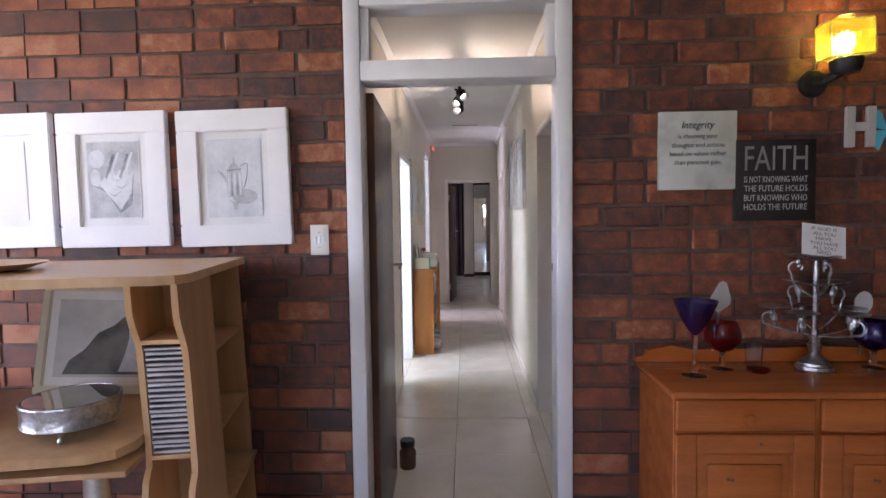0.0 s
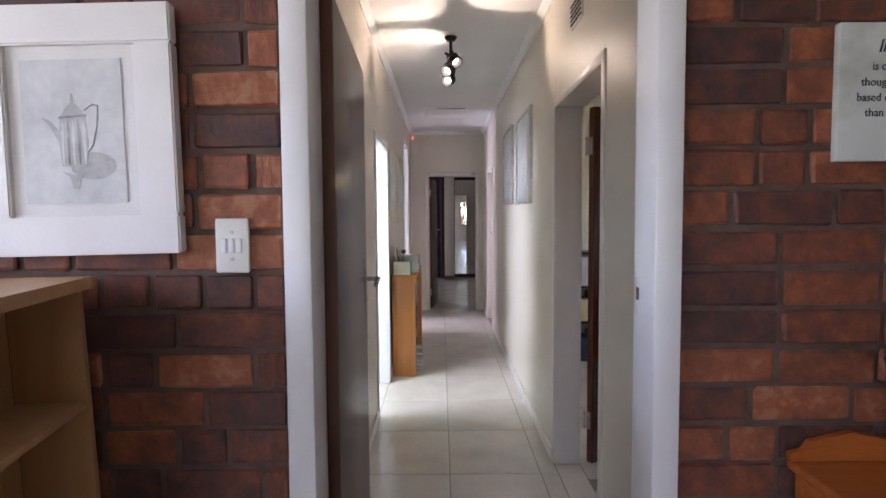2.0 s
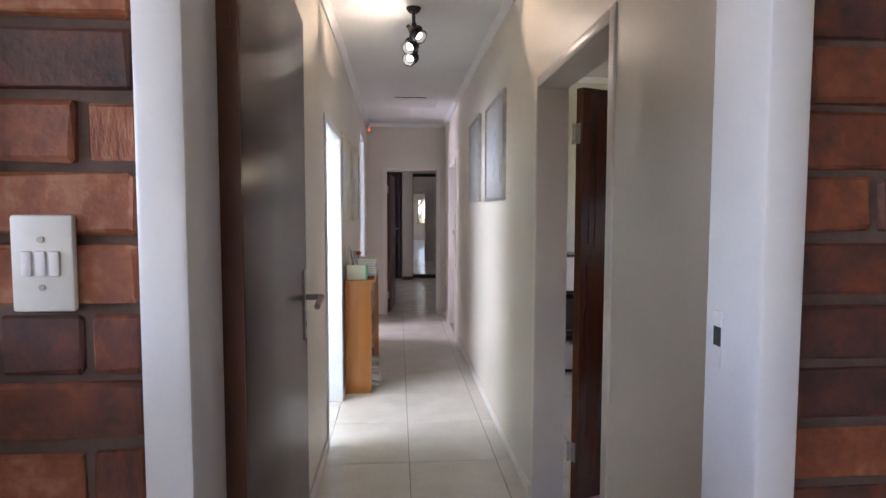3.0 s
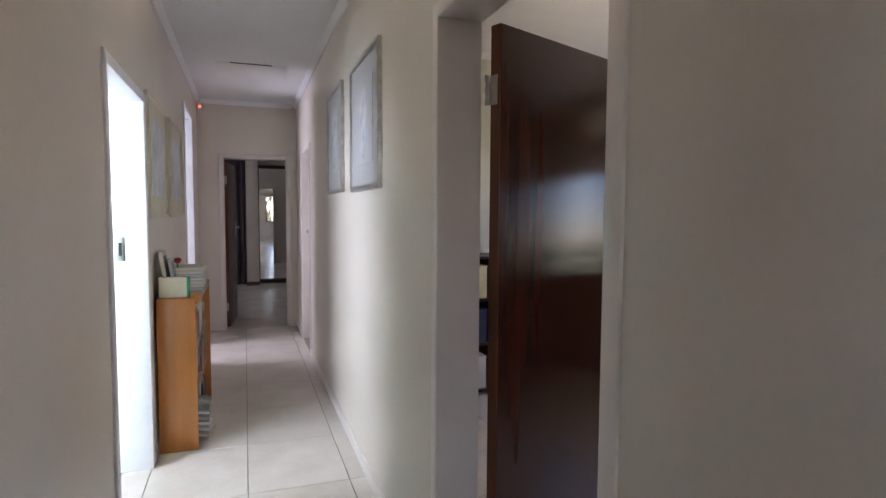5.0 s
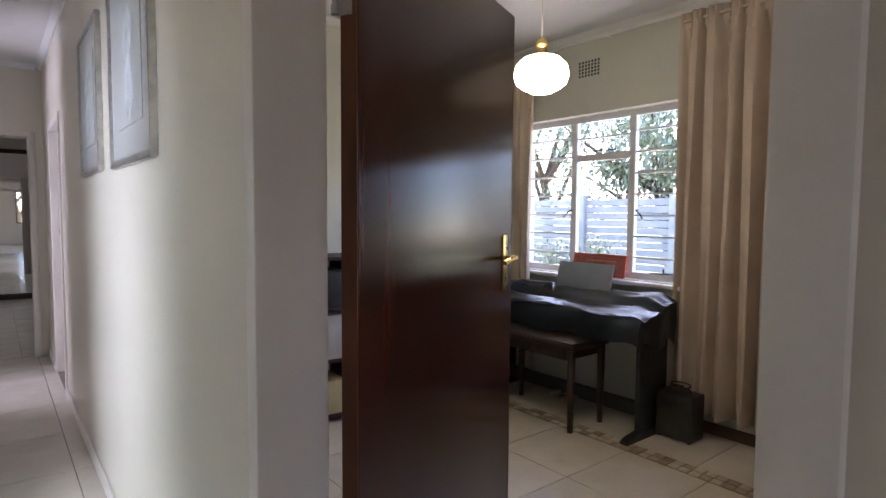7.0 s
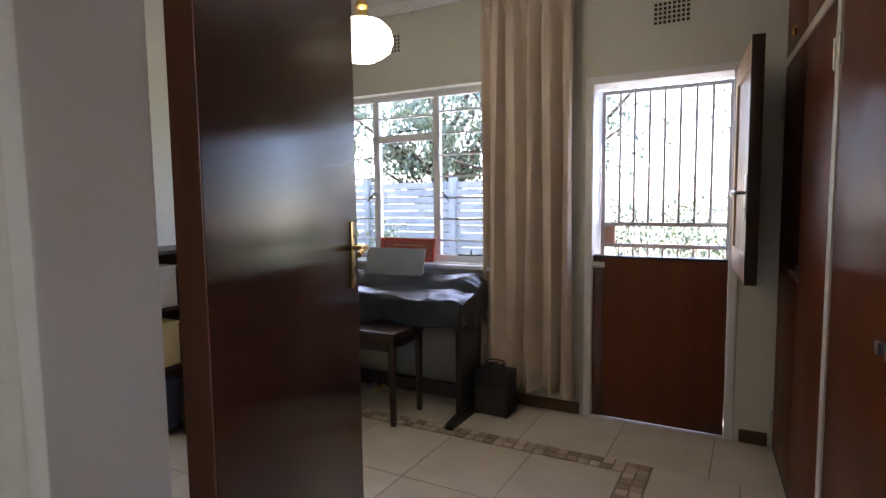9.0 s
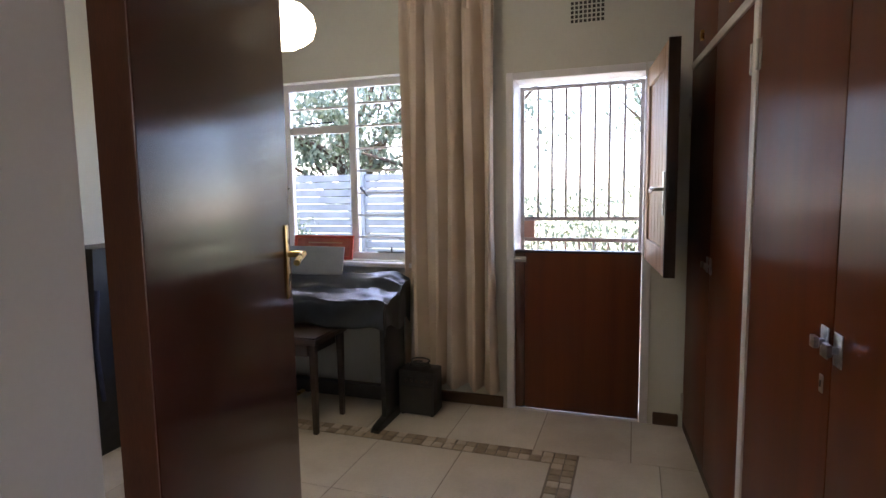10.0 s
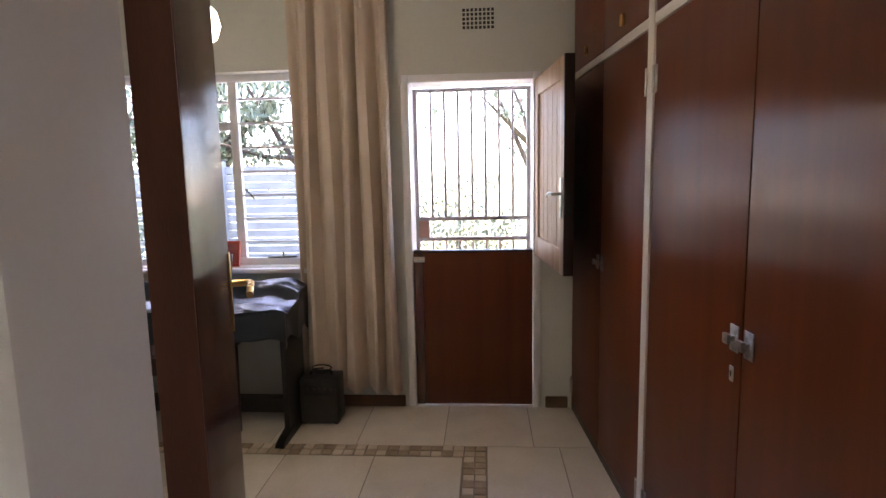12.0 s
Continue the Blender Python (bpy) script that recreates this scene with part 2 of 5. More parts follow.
def box(x0, y0, z0, x1, y1, z1, bev=0.0, seg=2):
    bm = bmesh.new()
    bx(bm, x0, y0, z0, x1, y1, z1)
    if bev:
        bmesh.ops.bevel(bm, geom=list(bm.edges), offset=bev, segments=seg, affect="EDGES", profile=0.5)
    return bm


def boxes(items, bev=0.0):
    bm = bmesh.new()
    for it in items:
        bx(bm, *it)
    if bev:
        bmesh.ops.bevel(bm, geom=list(bm.edges), offset=bev, segments=1, affect="EDGES")
    return bm


def rod(p0, p1, r, r1=None, seg=12, bm=None):
    bm = bm or bmesh.new()
    a, b = Vector(p0), Vector(p1)
    d = b - a
    m = Matrix.Translation((a + b) / 2) @ d.to_track_quat("Z", "Y").to_matrix().to_4x4()
    bmesh.ops.create_cone(bm, cap_ends=True, segments=seg, radius1=r, radius2=r if r1 is None else r1, depth=d.length, matrix=m)
    return bm


def lathe(profile, seg=28, at=(0, 0, 0), squash=1.0):
    bm = bmesh.new()
    rings = []
    for r, z in profile:
        rings.append([bm.verts.new((at[0] + max(r, 1e-4) * math.cos(2 * math.pi * i / seg), at[1] + max(r, 1e-4) * squash * math.sin(2 * math.pi * i / seg), at[2] + z)) for i in range(seg)])
    for a, b in zip(rings, rings[1:]):
        for i in range(seg):
            bm.faces.new((a[i], a[(i + 1) % seg], b[(i + 1) % seg], b[i]))
    bm.faces.new(rings[0][::-1])
    bm.faces.new(rings[-1])
    bmesh.ops.recalc_face_normals(bm, faces=list(bm.faces))
    return bm


def tube(points, r, seg=8, bm=None):
    bm = bm or bmesh.new()
    for a, b in zip(points, points[1:]):
        rod(a, b, r, seg=seg, bm=bm)
    for p in points[1:-1]:
        bmesh.ops.create_icosphere(bm, subdivisions=1, radius=r, matrix=Matrix.Translation(p))
    return bm


def poly(points, depth, axis="y"):
    """An extruded outline; points lie in the x-z plane and go back along y by depth, or in x-y and up."""
    bm = bmesh.new()
    vs = [bm.verts.new((a, 0, b) if axis == "y" else ((a, b, 0) if axis == "z" else (0, a, b))) for a, b in points]
    f = bm.faces.new(vs)
    ex = bmesh.ops.extrude_face_region(bm, geom=[f])
    off = {"y": Vector((0, depth, 0)), "z": Vector((0, 0, depth)), "x": Vector((depth, 0, 0))}[axis]
    for g in ex["geom"]:
        if isinstance(g, bmesh.types.BMVert):
            g.co += off
    bmesh.ops.recalc_face_normals(bm, faces=list(bm.faces))
    return bm


def moved(bm, m):
    bm.transform(m)
    return bm


def smooth_mesh(me):
    me.polygons.foreach_set("use_smooth", [True] * len(me.polygons))
    me.set_sharp_from_angle(angle=radians(35))


def part(name, bm, material, parent=None, label=""):
    me = bpy.data.meshes.new(name)
    bm.to_mesh(me)
    bm.free()
    smooth_mesh(me)
    me.materials.append(material)
    ob = new(name, me)
    ob.parent = parent
    if label:
        ob["label"] = label
    return ob


def thing(name, label, category, m=None, group=""):
    ob = new(name)
    ob.empty_display_size = 0.1
    if m is not None:
        ob.matrix_world = m
    return tagged(ob, label, category, group)


def structure(name, bm, material, label="", category="wall"):
    return tagged(part(name, bm, material), label, category, kind="structure")


def words(name, text, size, material, parent, m, align="CENTER", shear=0.0, spacing=1.0, fit=None):
    """Lettering as a mesh: upright, facing -y of its parent after m."""
    cu = bpy.data.curves.new(name, "FONT")
    cu.body, cu.size, cu.align_x, cu.extrude, cu.shear, cu.space_character, cu.resolution_u = text, size, align, 0.0006, shear, spacing, 2
    tmp = bpy.data.objects.new(name, cu)
    scene.collection.objects.link(tmp)
    me = bpy.data.meshes.new_from_object(tmp.evaluated_get(bpy.context.evaluated_depsgraph_get()))
    bpy.data.objects.remove(tmp)
    if fit:
        xs = [v.co.x for v in me.vertices]
        w = max(xs) - min(xs)
        mid = (max(xs) + min(xs)) / 2
        for v in me.vertices:
            v.co.x = (v.co.x - mid) * fit / w
    me.transform(m @ pose(0, 0, 0, 90, 0, 0))
    me.materials.clear()
    me.materials.append(material)
    ob = new(name, me)
    ob.parent = parent
    return ob


# ---- structure ----
def wall_x(name, x0, x1, y0, y1, z1, holes, material, label):
    """A wall along y, with openings (ya, yb, za, zb) in order of y."""
    items, y = [], y0
    for a, b, lo, hi in holes:
        items.append((x0, y, 0, x1, a, z1))
        if hi < z1:
            items.append((x0, a, hi, x1, b, z1))
        if lo > 0:
            items.append((x0, a, 0, x1, b, lo))
        y = b
    items.append((x0, y, 0, x1, y1, z1))
    return structure(name, boxes(items), material, label)


def wall_y(name, y0, y1, x0, x1, z1, holes, material, label):
    items, x = [], x0
    for a, b, lo, hi in holes:
        items.append((x, y0, 0, a, y1, z1))
        if hi < z1:
            items.append((a, y0, hi, b, y1, z1))
        if lo > 0:
            items.append((a, y0, 0, b, y1, lo))
        x = b
    items.append((x, y0, 0, x1, y1, z1))
    return structure(name, boxes(items), material, label)


H = 2.74
wall_brick = wall_y("wall_brick", 2.930, 3.03, -2.8, 2.8, H, [(-0.29, 0.60, 0, 2.38)], M_mortar, "red and dark facebrick wall with recessed mortar")
wall_y("wall_hall_south", 3.032, 3.046, -0.55, 0.87, H, [(-0.29, 0.60, 0, 2.38)], M_wall, "cream painted wall round the hall doorway")
wall_x("wall_hall_east", 0.72, 0.87, 3.046, 10.36, H, [(3.93, 4.918, 0, 2.105), (8.83, 9.65, 0, 2.08)], M_wall, "cream painted plaster wall of the passage")
wall_x("wall_hall_west", -0.55, -0.405, 3.046, 10.36, H, [(5.66, 6.57, 0, 2.05), (8.80, 9.60, 0, 2.41)], M_wall, "cream painted plaster wall of the passage")
wall_y("wall_hall_end", 10.36, 10.50, -2.4, 2.4, H, [(-0.14, 0.62, 0, 2.09)], M_wall, "cream painted wall at the end of the passage")
wall_x("wall_bedroom_east", 3.857, 4.06, 3.0, 7.7, H, [(4.25, 5.05, 0, 2.075), (5.65, 7.21, 0.93, 2.15)], M_bedwall, "pale grey-green bedroom wall with window and stable door")
structure("wall_bedroom_north", box(0.87, 7.5, 0, 3.857, 7.65, H), M_bedwall, "pale bedroom wall")
structure("wall_bedroom_south", box(0.87, 3.1, 0, 3.857, 3.22, H), M_bedwall, "pale bedroom wall behind the cupboards")
wall_x("wall_living_west", -2.95, -2.8, -3.2, 3.06, H, [(0.9, 2.4, 0.8, 2.4)], M_wall, "cream living room wall with a wide window")
structure("wall_living_east", box(2.8, -3.2, 0, 2.95, 3.06, H), M_mortar, "brown living room wall")
# the western opening is invented, to hold the fill lamp
wall_y("wall_living_south", -3.35, -3.2, -2.95, 2.95, H, [(-2.3, -0.9, 0.8, 2.3), (0.10, 0.80, 0.9, 2.2)], M_wall, "cream living room wall with a window and an added unseen opening")
structure("wall_bathroom_west", box(-2.3, 4.5, 0, -2.15, 8.1, H), M_mint, "pale mint bathroom wall")
structure("wall_bathroom_south", box(-2.15, 4.5, 0, -0.55, 4.62, H), M_mint, "pale mint bathroom wall")
structure("wall_bathroom_north", box(-2.15, 7.4, 0, -0.55, 7.52, H), M_mint, "pale mint bathroom wall")
structure("wall_side_room_west", box(-2.7, 7.52, 0, -2.55, 10.36, H), M_wall, "cream side room wall")
structure("wall_end_room_west", box(-2.4, 10.5, 0, -2.25, 15.2, H), M_wall, "cream end room wall")
structure("wall_end_room_east", box(1.6, 10.5, 0, 1.75, 15.2, H), M_wall, "cream end room wall")
structure("wall_end_room_north", box(-2.4, 15.0, 0, 1.75, 15.15, H), M_wall, "cream end room wall")
structure("ceiling_passage", boxes([(-0.405, 3.03, H, 0.72, 10.36, H + 0.1)]), M_ceil, "white passage ceiling", "ceiling")
structure("ceiling_bedroom", boxes([(0.87, 3.1, H + 0.01, 3.857, 7.5, H + 0.11)]), M_ceil, "white bedroom ceiling", "ceiling")
structure("ceiling_living", boxes([(-2.95, -3.35, H + 0.004, 2.95, 2.934, H + 0.1)]), M_ceil, "white living room ceiling", "ceiling")
structure("ceiling_rooms", boxes([(-2.7, 4.5, H + 0.006, -0.405, 10.36, H + 0.1), (-2.4, 10.36, H + 0.006, 1.75, 15.15, H + 0.1)]), M_ceil, "white ceiling of the side rooms", "ceiling")
# out of view; the east overhang is stretched to keep sun out of the bedroom
structure("roof", boxes([(-3.4, -3.8, H + 0.12, 5.3, 15.6, H + 0.3)]), M_fence, "flat grey roof slab, unseen, east eave widened to block the sun", "roof")
structure("floor", boxes([(-2.95, -3.35, -0.12, 2.95, 3.06, -0.003), (-2.7, 3.06, -0.12, 4.06, 15.2, -0.003)]), M_grout, "grouted floor bed under the tiles", "floor")
ground = bmesh.new()
bmesh.ops.create_grid(ground, x_segments=8, y_segments=8, size=400, matrix=Matrix.Translation((0, 0, -0.13)))
structure("ground", ground, M_grass, "dry sunny garden lawn", "ground")
structure("pavement", box(4.06, 2.0, -0.13, 6.4, 9.0, -0.03), M_paving, "pale concrete paving outside the bedroom", "pavement")


def cornice(name, x0, y0, x1, y1, nx, ny, z):
    """A small coved strip along the top of a wall; (nx, ny) points into the room."""
    prof = [(0, 0), (0.045, 0), (0.04, -0.012), (0.016, -0.034), (0.012, -0.045), (0, -0.045)]
    bm = bmesh.new()
    a = [bm.verts.new((x0 + nx * u, y0 + ny * u, z + w)) for u, w in prof]
    b = [bm.verts.new((x1 + nx * u, y1 + ny * u, z + w)) for u, w in prof]
    for i in range(len(prof)):
        j = (i + 1) % len(prof)
        bm.faces.new((a[i], a[j], b[j], b[i]))
    bm.faces.new(a)
    bm.faces.new(b)
    bmesh.ops.recalc_face_normals(bm, faces=list(bm.faces))
    structure(name, bm, M_ceil, "white coved cornice", "cornice")


cornice("trim_cornice_1", 0.72, 3.08, 0.72, 10.36, -1, 0, H)
cornice("trim_cornice_2", -0.405, 3.08, -0.405, 10.36, 1, 0, H)
cornice("trim_cornice_3", -0.36, 10.36, 0.675, 10.36, 0, -1, H)
cornice("trim_cornice_4", 3.857, 4.1, 3.857, 7.5, -1, 0, H + 0.01)
cornice("trim_cornice_5", 0.87, 7.5, 3.81, 7.5, 0, -1, H + 0.01)


def skirting(name, x0, y0, x1, y1, h, material, label):
    bm = box(x0, y0, 0.001, x1, y1, h, 0.005, 1)
    structure(name, bm, material, label, "skirting")


for i, (a, b) in enumerate(((3.08, 3.90), (4.955, 8.78), (9.70, 10.36))):
    skirting("baseboard_%d" % (i + 1), 0.706, a, 0.722, b, 0.075, M_frame, "cream tiled skirting")
for i, (a, b) in enumerate(((3.08, 5.62), (6.61, 8.76), (9.64, 10.36))):
    skirting("baseboard_%d" % (i + 4), -0.407, a, -0.391, b, 0.075, M_frame, "cream tiled skirting")
skirting("baseboard_7", 3.84, 5.10, 3.859, 7.5, 0.075, M_skirt, "dark wooden skirting")
skirting("baseboard_8", 3.84, 4.06, 3.859, 4.20, 0.075, M_skirt, "dark wooden skirting")


# ---- doors and frames ----
def door_frame_x(name, xa, xb, ya, yb, z, w=0.05, material=None, label=""):
    """Pressed frame lining an opening in a wall along y."""
    f = tagged(new(name), label or "cream painted steel door frame", "door frame", kind="structure")
    m = material or M_frame
    part("jamb", box(xa - 0.012, ya - w, 0, xb + 0.012, ya + 0.012, z + w, 0.006), m, f)
    part("jamb", box(xa - 0.012, yb - 0.012, 0, xb + 0.012, yb + w, z + w, 0.006), m, f)
    part("head", box(xa - 0.011, ya + 0.0125, z - 0.012, xb + 0.011, yb - 0.0125, z + w - 0.001, 0.006), m, f)
    return f


def door_frame_y(name, ya, yb, xa, xb, z, w=0.05, material=None, label=""):
    f = tagged(new(name), label or "cream painted door frame", "door frame", kind="structure")
    m = material or M_frame
    part("jamb", box(xa - w, ya - 0.012, 0, xa + 0.012, yb + 0.012, z + w, 0.006), m, f)
    part("jamb", box(xb - 0.012, ya - 0.012, 0, xb + w, yb + 0.012, z + w, 0.006), m, f)
    part("head", box(xa + 0.0125, ya - 0.011, z - 0.012, xb - 0.0125, yb + 0.011, z + w - 0.001, 0.006), m, f)
    return f


# tall white frame with a glazed fanlight in the brick wall
f1 = tagged(new("door_frame_1"), "white painted frame with a glazed fanlight above", "door frame", kind="structure")
part("jamb", box(-0.292, 2.908, 0, -0.228, 3.05, 2.385, 0.008), M_gloss, f1)
part("jamb", box(0.540, 2.908, 0, 0.604, 3.05, 2.385, 0.008), M_gloss, f1)
part("head", box(-0.2275, 2.909, 2.322, 0.5395, 3.049, 2.384, 0.008), M_gloss, f1)
part("transom", box(-0.2275, 2.907, 2.033, 0.5395, 3.049, 2.112, 0.008), M_gloss, f1)
for a, b in ((-0.2275, -0.192), (0.505, 0.5395)):
    part("glazing_bead", box(a, 2.93, 2.1125, b, 2.99, 2.3215, 0.005), M_gloss, f1)
pn = part("pane", box(-0.1915, 2.955, 2.1125, 0.5045, 2.959, 2.3215), M_pane, f1)
pn.visible_shadow = False
strike = part("strike_plate", boxes([(0.5375, 3.0, 1.23, 0.5399, 3.020, 1.32)]), M_gloss, f1, "painted strike plate")
part("latch_hole", boxes([(0.5365, 2.998, 1.265, 0.5374, 3.017, 1.295)]), M_black, strike)

door_frame_x("door_frame_2", 0.724, 0.861, 3.958, 4.913, 2.09, 0.04)
door_frame_x("door_frame_3", 0.72, 0.87, 8.84, 9.64, 2.07, 0.045)
door_frame_x("door_frame_4", -0.55, -0.405, 5.68, 6.55, 2.035, 0.04, M_gloss, "white painted door frame")
door_frame_x("door_frame_5", -0.55, -0.405, 8.81, 9.59, 2.40, 0.035, M_gloss, "white painted frame of a tall opening")
door_frame_y("door_frame_6", 10.36, 10.50, -0.13, 0.61, 2.08, 0.045)


def lever(parent, x, y, z, material, plate_h=0.2, out=-1, side=1, name="door_handle"):
    """Lever on a back plate; plate in the x-z plane at y, standing out along out*y, lever running along side*x."""
    h = part(name, box(x - 0.02, min(y, y + out * 0.006), z - plate_h * 0.6, x + 0.02, max(y, y + out * 0.006), z + plate_h * 0.4, 0.003), material, parent, "lever handle on a long plate")
    pts = [(x, y, z), (x, y + out * 0.045, z), (x + side * 0.03, y + out * 0.052, z + 0.004), (x + side * 0.075, y + out * 0.05, z - 0.002), (x + side * 0.11, y + out * 0.048, z - 0.01)]
    part("lever", tube(pts, 0.0085, 10), material, h)
    part("keyhole", box(x - 0.004, y + out * 0.006 - 0.001, z - 0.085, x + 0.004, y + out * 0.006 + 0.001, z - 0.065), M_black, h)
    return h


def leaf(name, w, h, t, m, material, edge, label, hz, handle_mat, handle_side=1, both=True, hinge_mat=M_gate):
    """A flush door; local x from the hinge to the free edge, y through its thickness from 0 to t."""
    d = tagged(new(name), label, "door", kind="structure")
    d.matrix_world = m
    part("leaf", box(0.004, 0, 0, w - 0.004, t, h, 0.003), material, d)
    part("edge_strip", box(0, 0.001, 0.001, 0.0035, t - 0.001, h - 0.001), edge, d, "raw wooden edge")
    part("edge_strip", box(w - 0.0035, 0.001, 0.001, w, t - 0.001, h - 0.001), edge, d, "raw wooden edge")
    lever(d, w - 0.07, 0, hz, handle_mat, out=-1, side=-1)
    if both:
        lever(d, w - 0.07, t, hz, handle_mat, out=1, side=-1)
    for z in (0.25, h - 0.22):
        hg = part("hinge", rod((-0.012, t + 0.004, z - 0.05), (-0.012, t + 0.004, z + 0.05), 0.007), hinge_mat or M_steel, d, "steel butt hinge")
        for k in range(3):
            part("knuckle", rod((-0.012, t + 0.004, z - 0.05 + k * 0.04), (-0.012, t + 0.004, z - 0.03 + k * 0.04), 0.0095), hinge_mat or M_steel, hg)
        part("hinge_plate", box(-0.004, 0.012, z - 0.05, -0.0005, t + 0.002, z + 0.05), hinge_mat or M_steel, hg)
    return d


# the bedroom door stands open; the passage door is folded back against the wall
leaf("door_1", 0.915, 2.075, 0.045, pose(0.935, 4.887, 0.008, 0, 0, 23.0), M_maho, M_edge, "glossy dark mahogany door standing open into the bedroom", 1.228, M_brass)
leaf("door_2", 0.80, 2.01, 0.042, pose(-0.199, 3.056, 0.008, 0, 0, 92.3), M_maho, M_edge, "dark brown flush door opened back into the passage", 1.225, M_gate, hinge_mat=M_edge)
leaf("door_3", 0.74, 2.03, 0.04, pose(-0.08, 10.515, 0.008, 0, 0, 84), M_maho, M_edge, "dark flush door open into the end room", 1.22, M_steel)
d4 = tagged(new("door_4"), "cream painted flush door, closed", "door", kind="structure")
part("leaf", box(0.80, 8.855, 0.005, 0.84, 9.625, 2.055, 0.003), M_frame, d4)
part("knob", rod((0.80, 9.55, 1.22), (0.755, 9.55, 1.22), 0.02), M_steel, d4)
# steel keep on the bathroom jamb
kp = tagged(part("striker_plate", box(-0.545, 6.533, 1.17, -0.505, 6.5375, 1.30, 0.002), M_steel), "steel striker plate set into a white jamb", "striker plate")
part("keep_hole", box(-0.533, 6.531, 1.20, -0.517, 6.5335, 1.27), M_black, kp)


# ---- living room ----
def framed(name, w, h, fw, depth, m, fmat, mount, art, label, category="picture frame", mat_w=0.05):
    """A framed picture hanging in the local x-z plane, its back at y=0 and its face towards -y, centred."""
    t = thing(name, label, category, m)
    fr = bmesh.new()
    for a in ((-w / 2, -h / 2, w / 2, -h / 2 + fw), (-w / 2, h / 2 - fw, w / 2, h / 2), (-w / 2, -h / 2 + fw, -w / 2 + fw, h / 2 - fw), (w / 2 - fw, -h / 2 + fw, w / 2, h / 2 - fw)):
        bx(fr, a[0], -depth, a[1], a[2], -0.001, a[3])
    bmesh.ops.bevel(fr, geom=list(fr.edges), offset=min(0.004, depth / 4), segments=2, affect="EDGES")
    part("frame", fr, fmat, t)
    iw, ih = w - 2 * fw, h - 2 * fw
    part("mount", box(-iw / 2, -depth * 0.6, -ih / 2, iw / 2, -depth * 0.4, ih / 2), mount, t)
    a = part("picture", box(-iw / 2 + mat_w, -depth * 0.6 - 0.003, -ih / 2 + mat_w, iw / 2 - mat_w, -depth * 0.6 - 0.0005, ih / 2 - mat_w), art, t)
    return t, a, -depth * 0.6 - 0.0035


def blob(points, y, depth=0.0008):
    return moved(poly(points, depth), Matrix.Translation((0, y, 0)))


def oval(cx, cz, rx, rz, n=20):
    return [(cx + rx * math.cos(2 * math.pi * i / n), cz + rz * math.sin(2 * math.pi * i / n)) for i in range(n)]


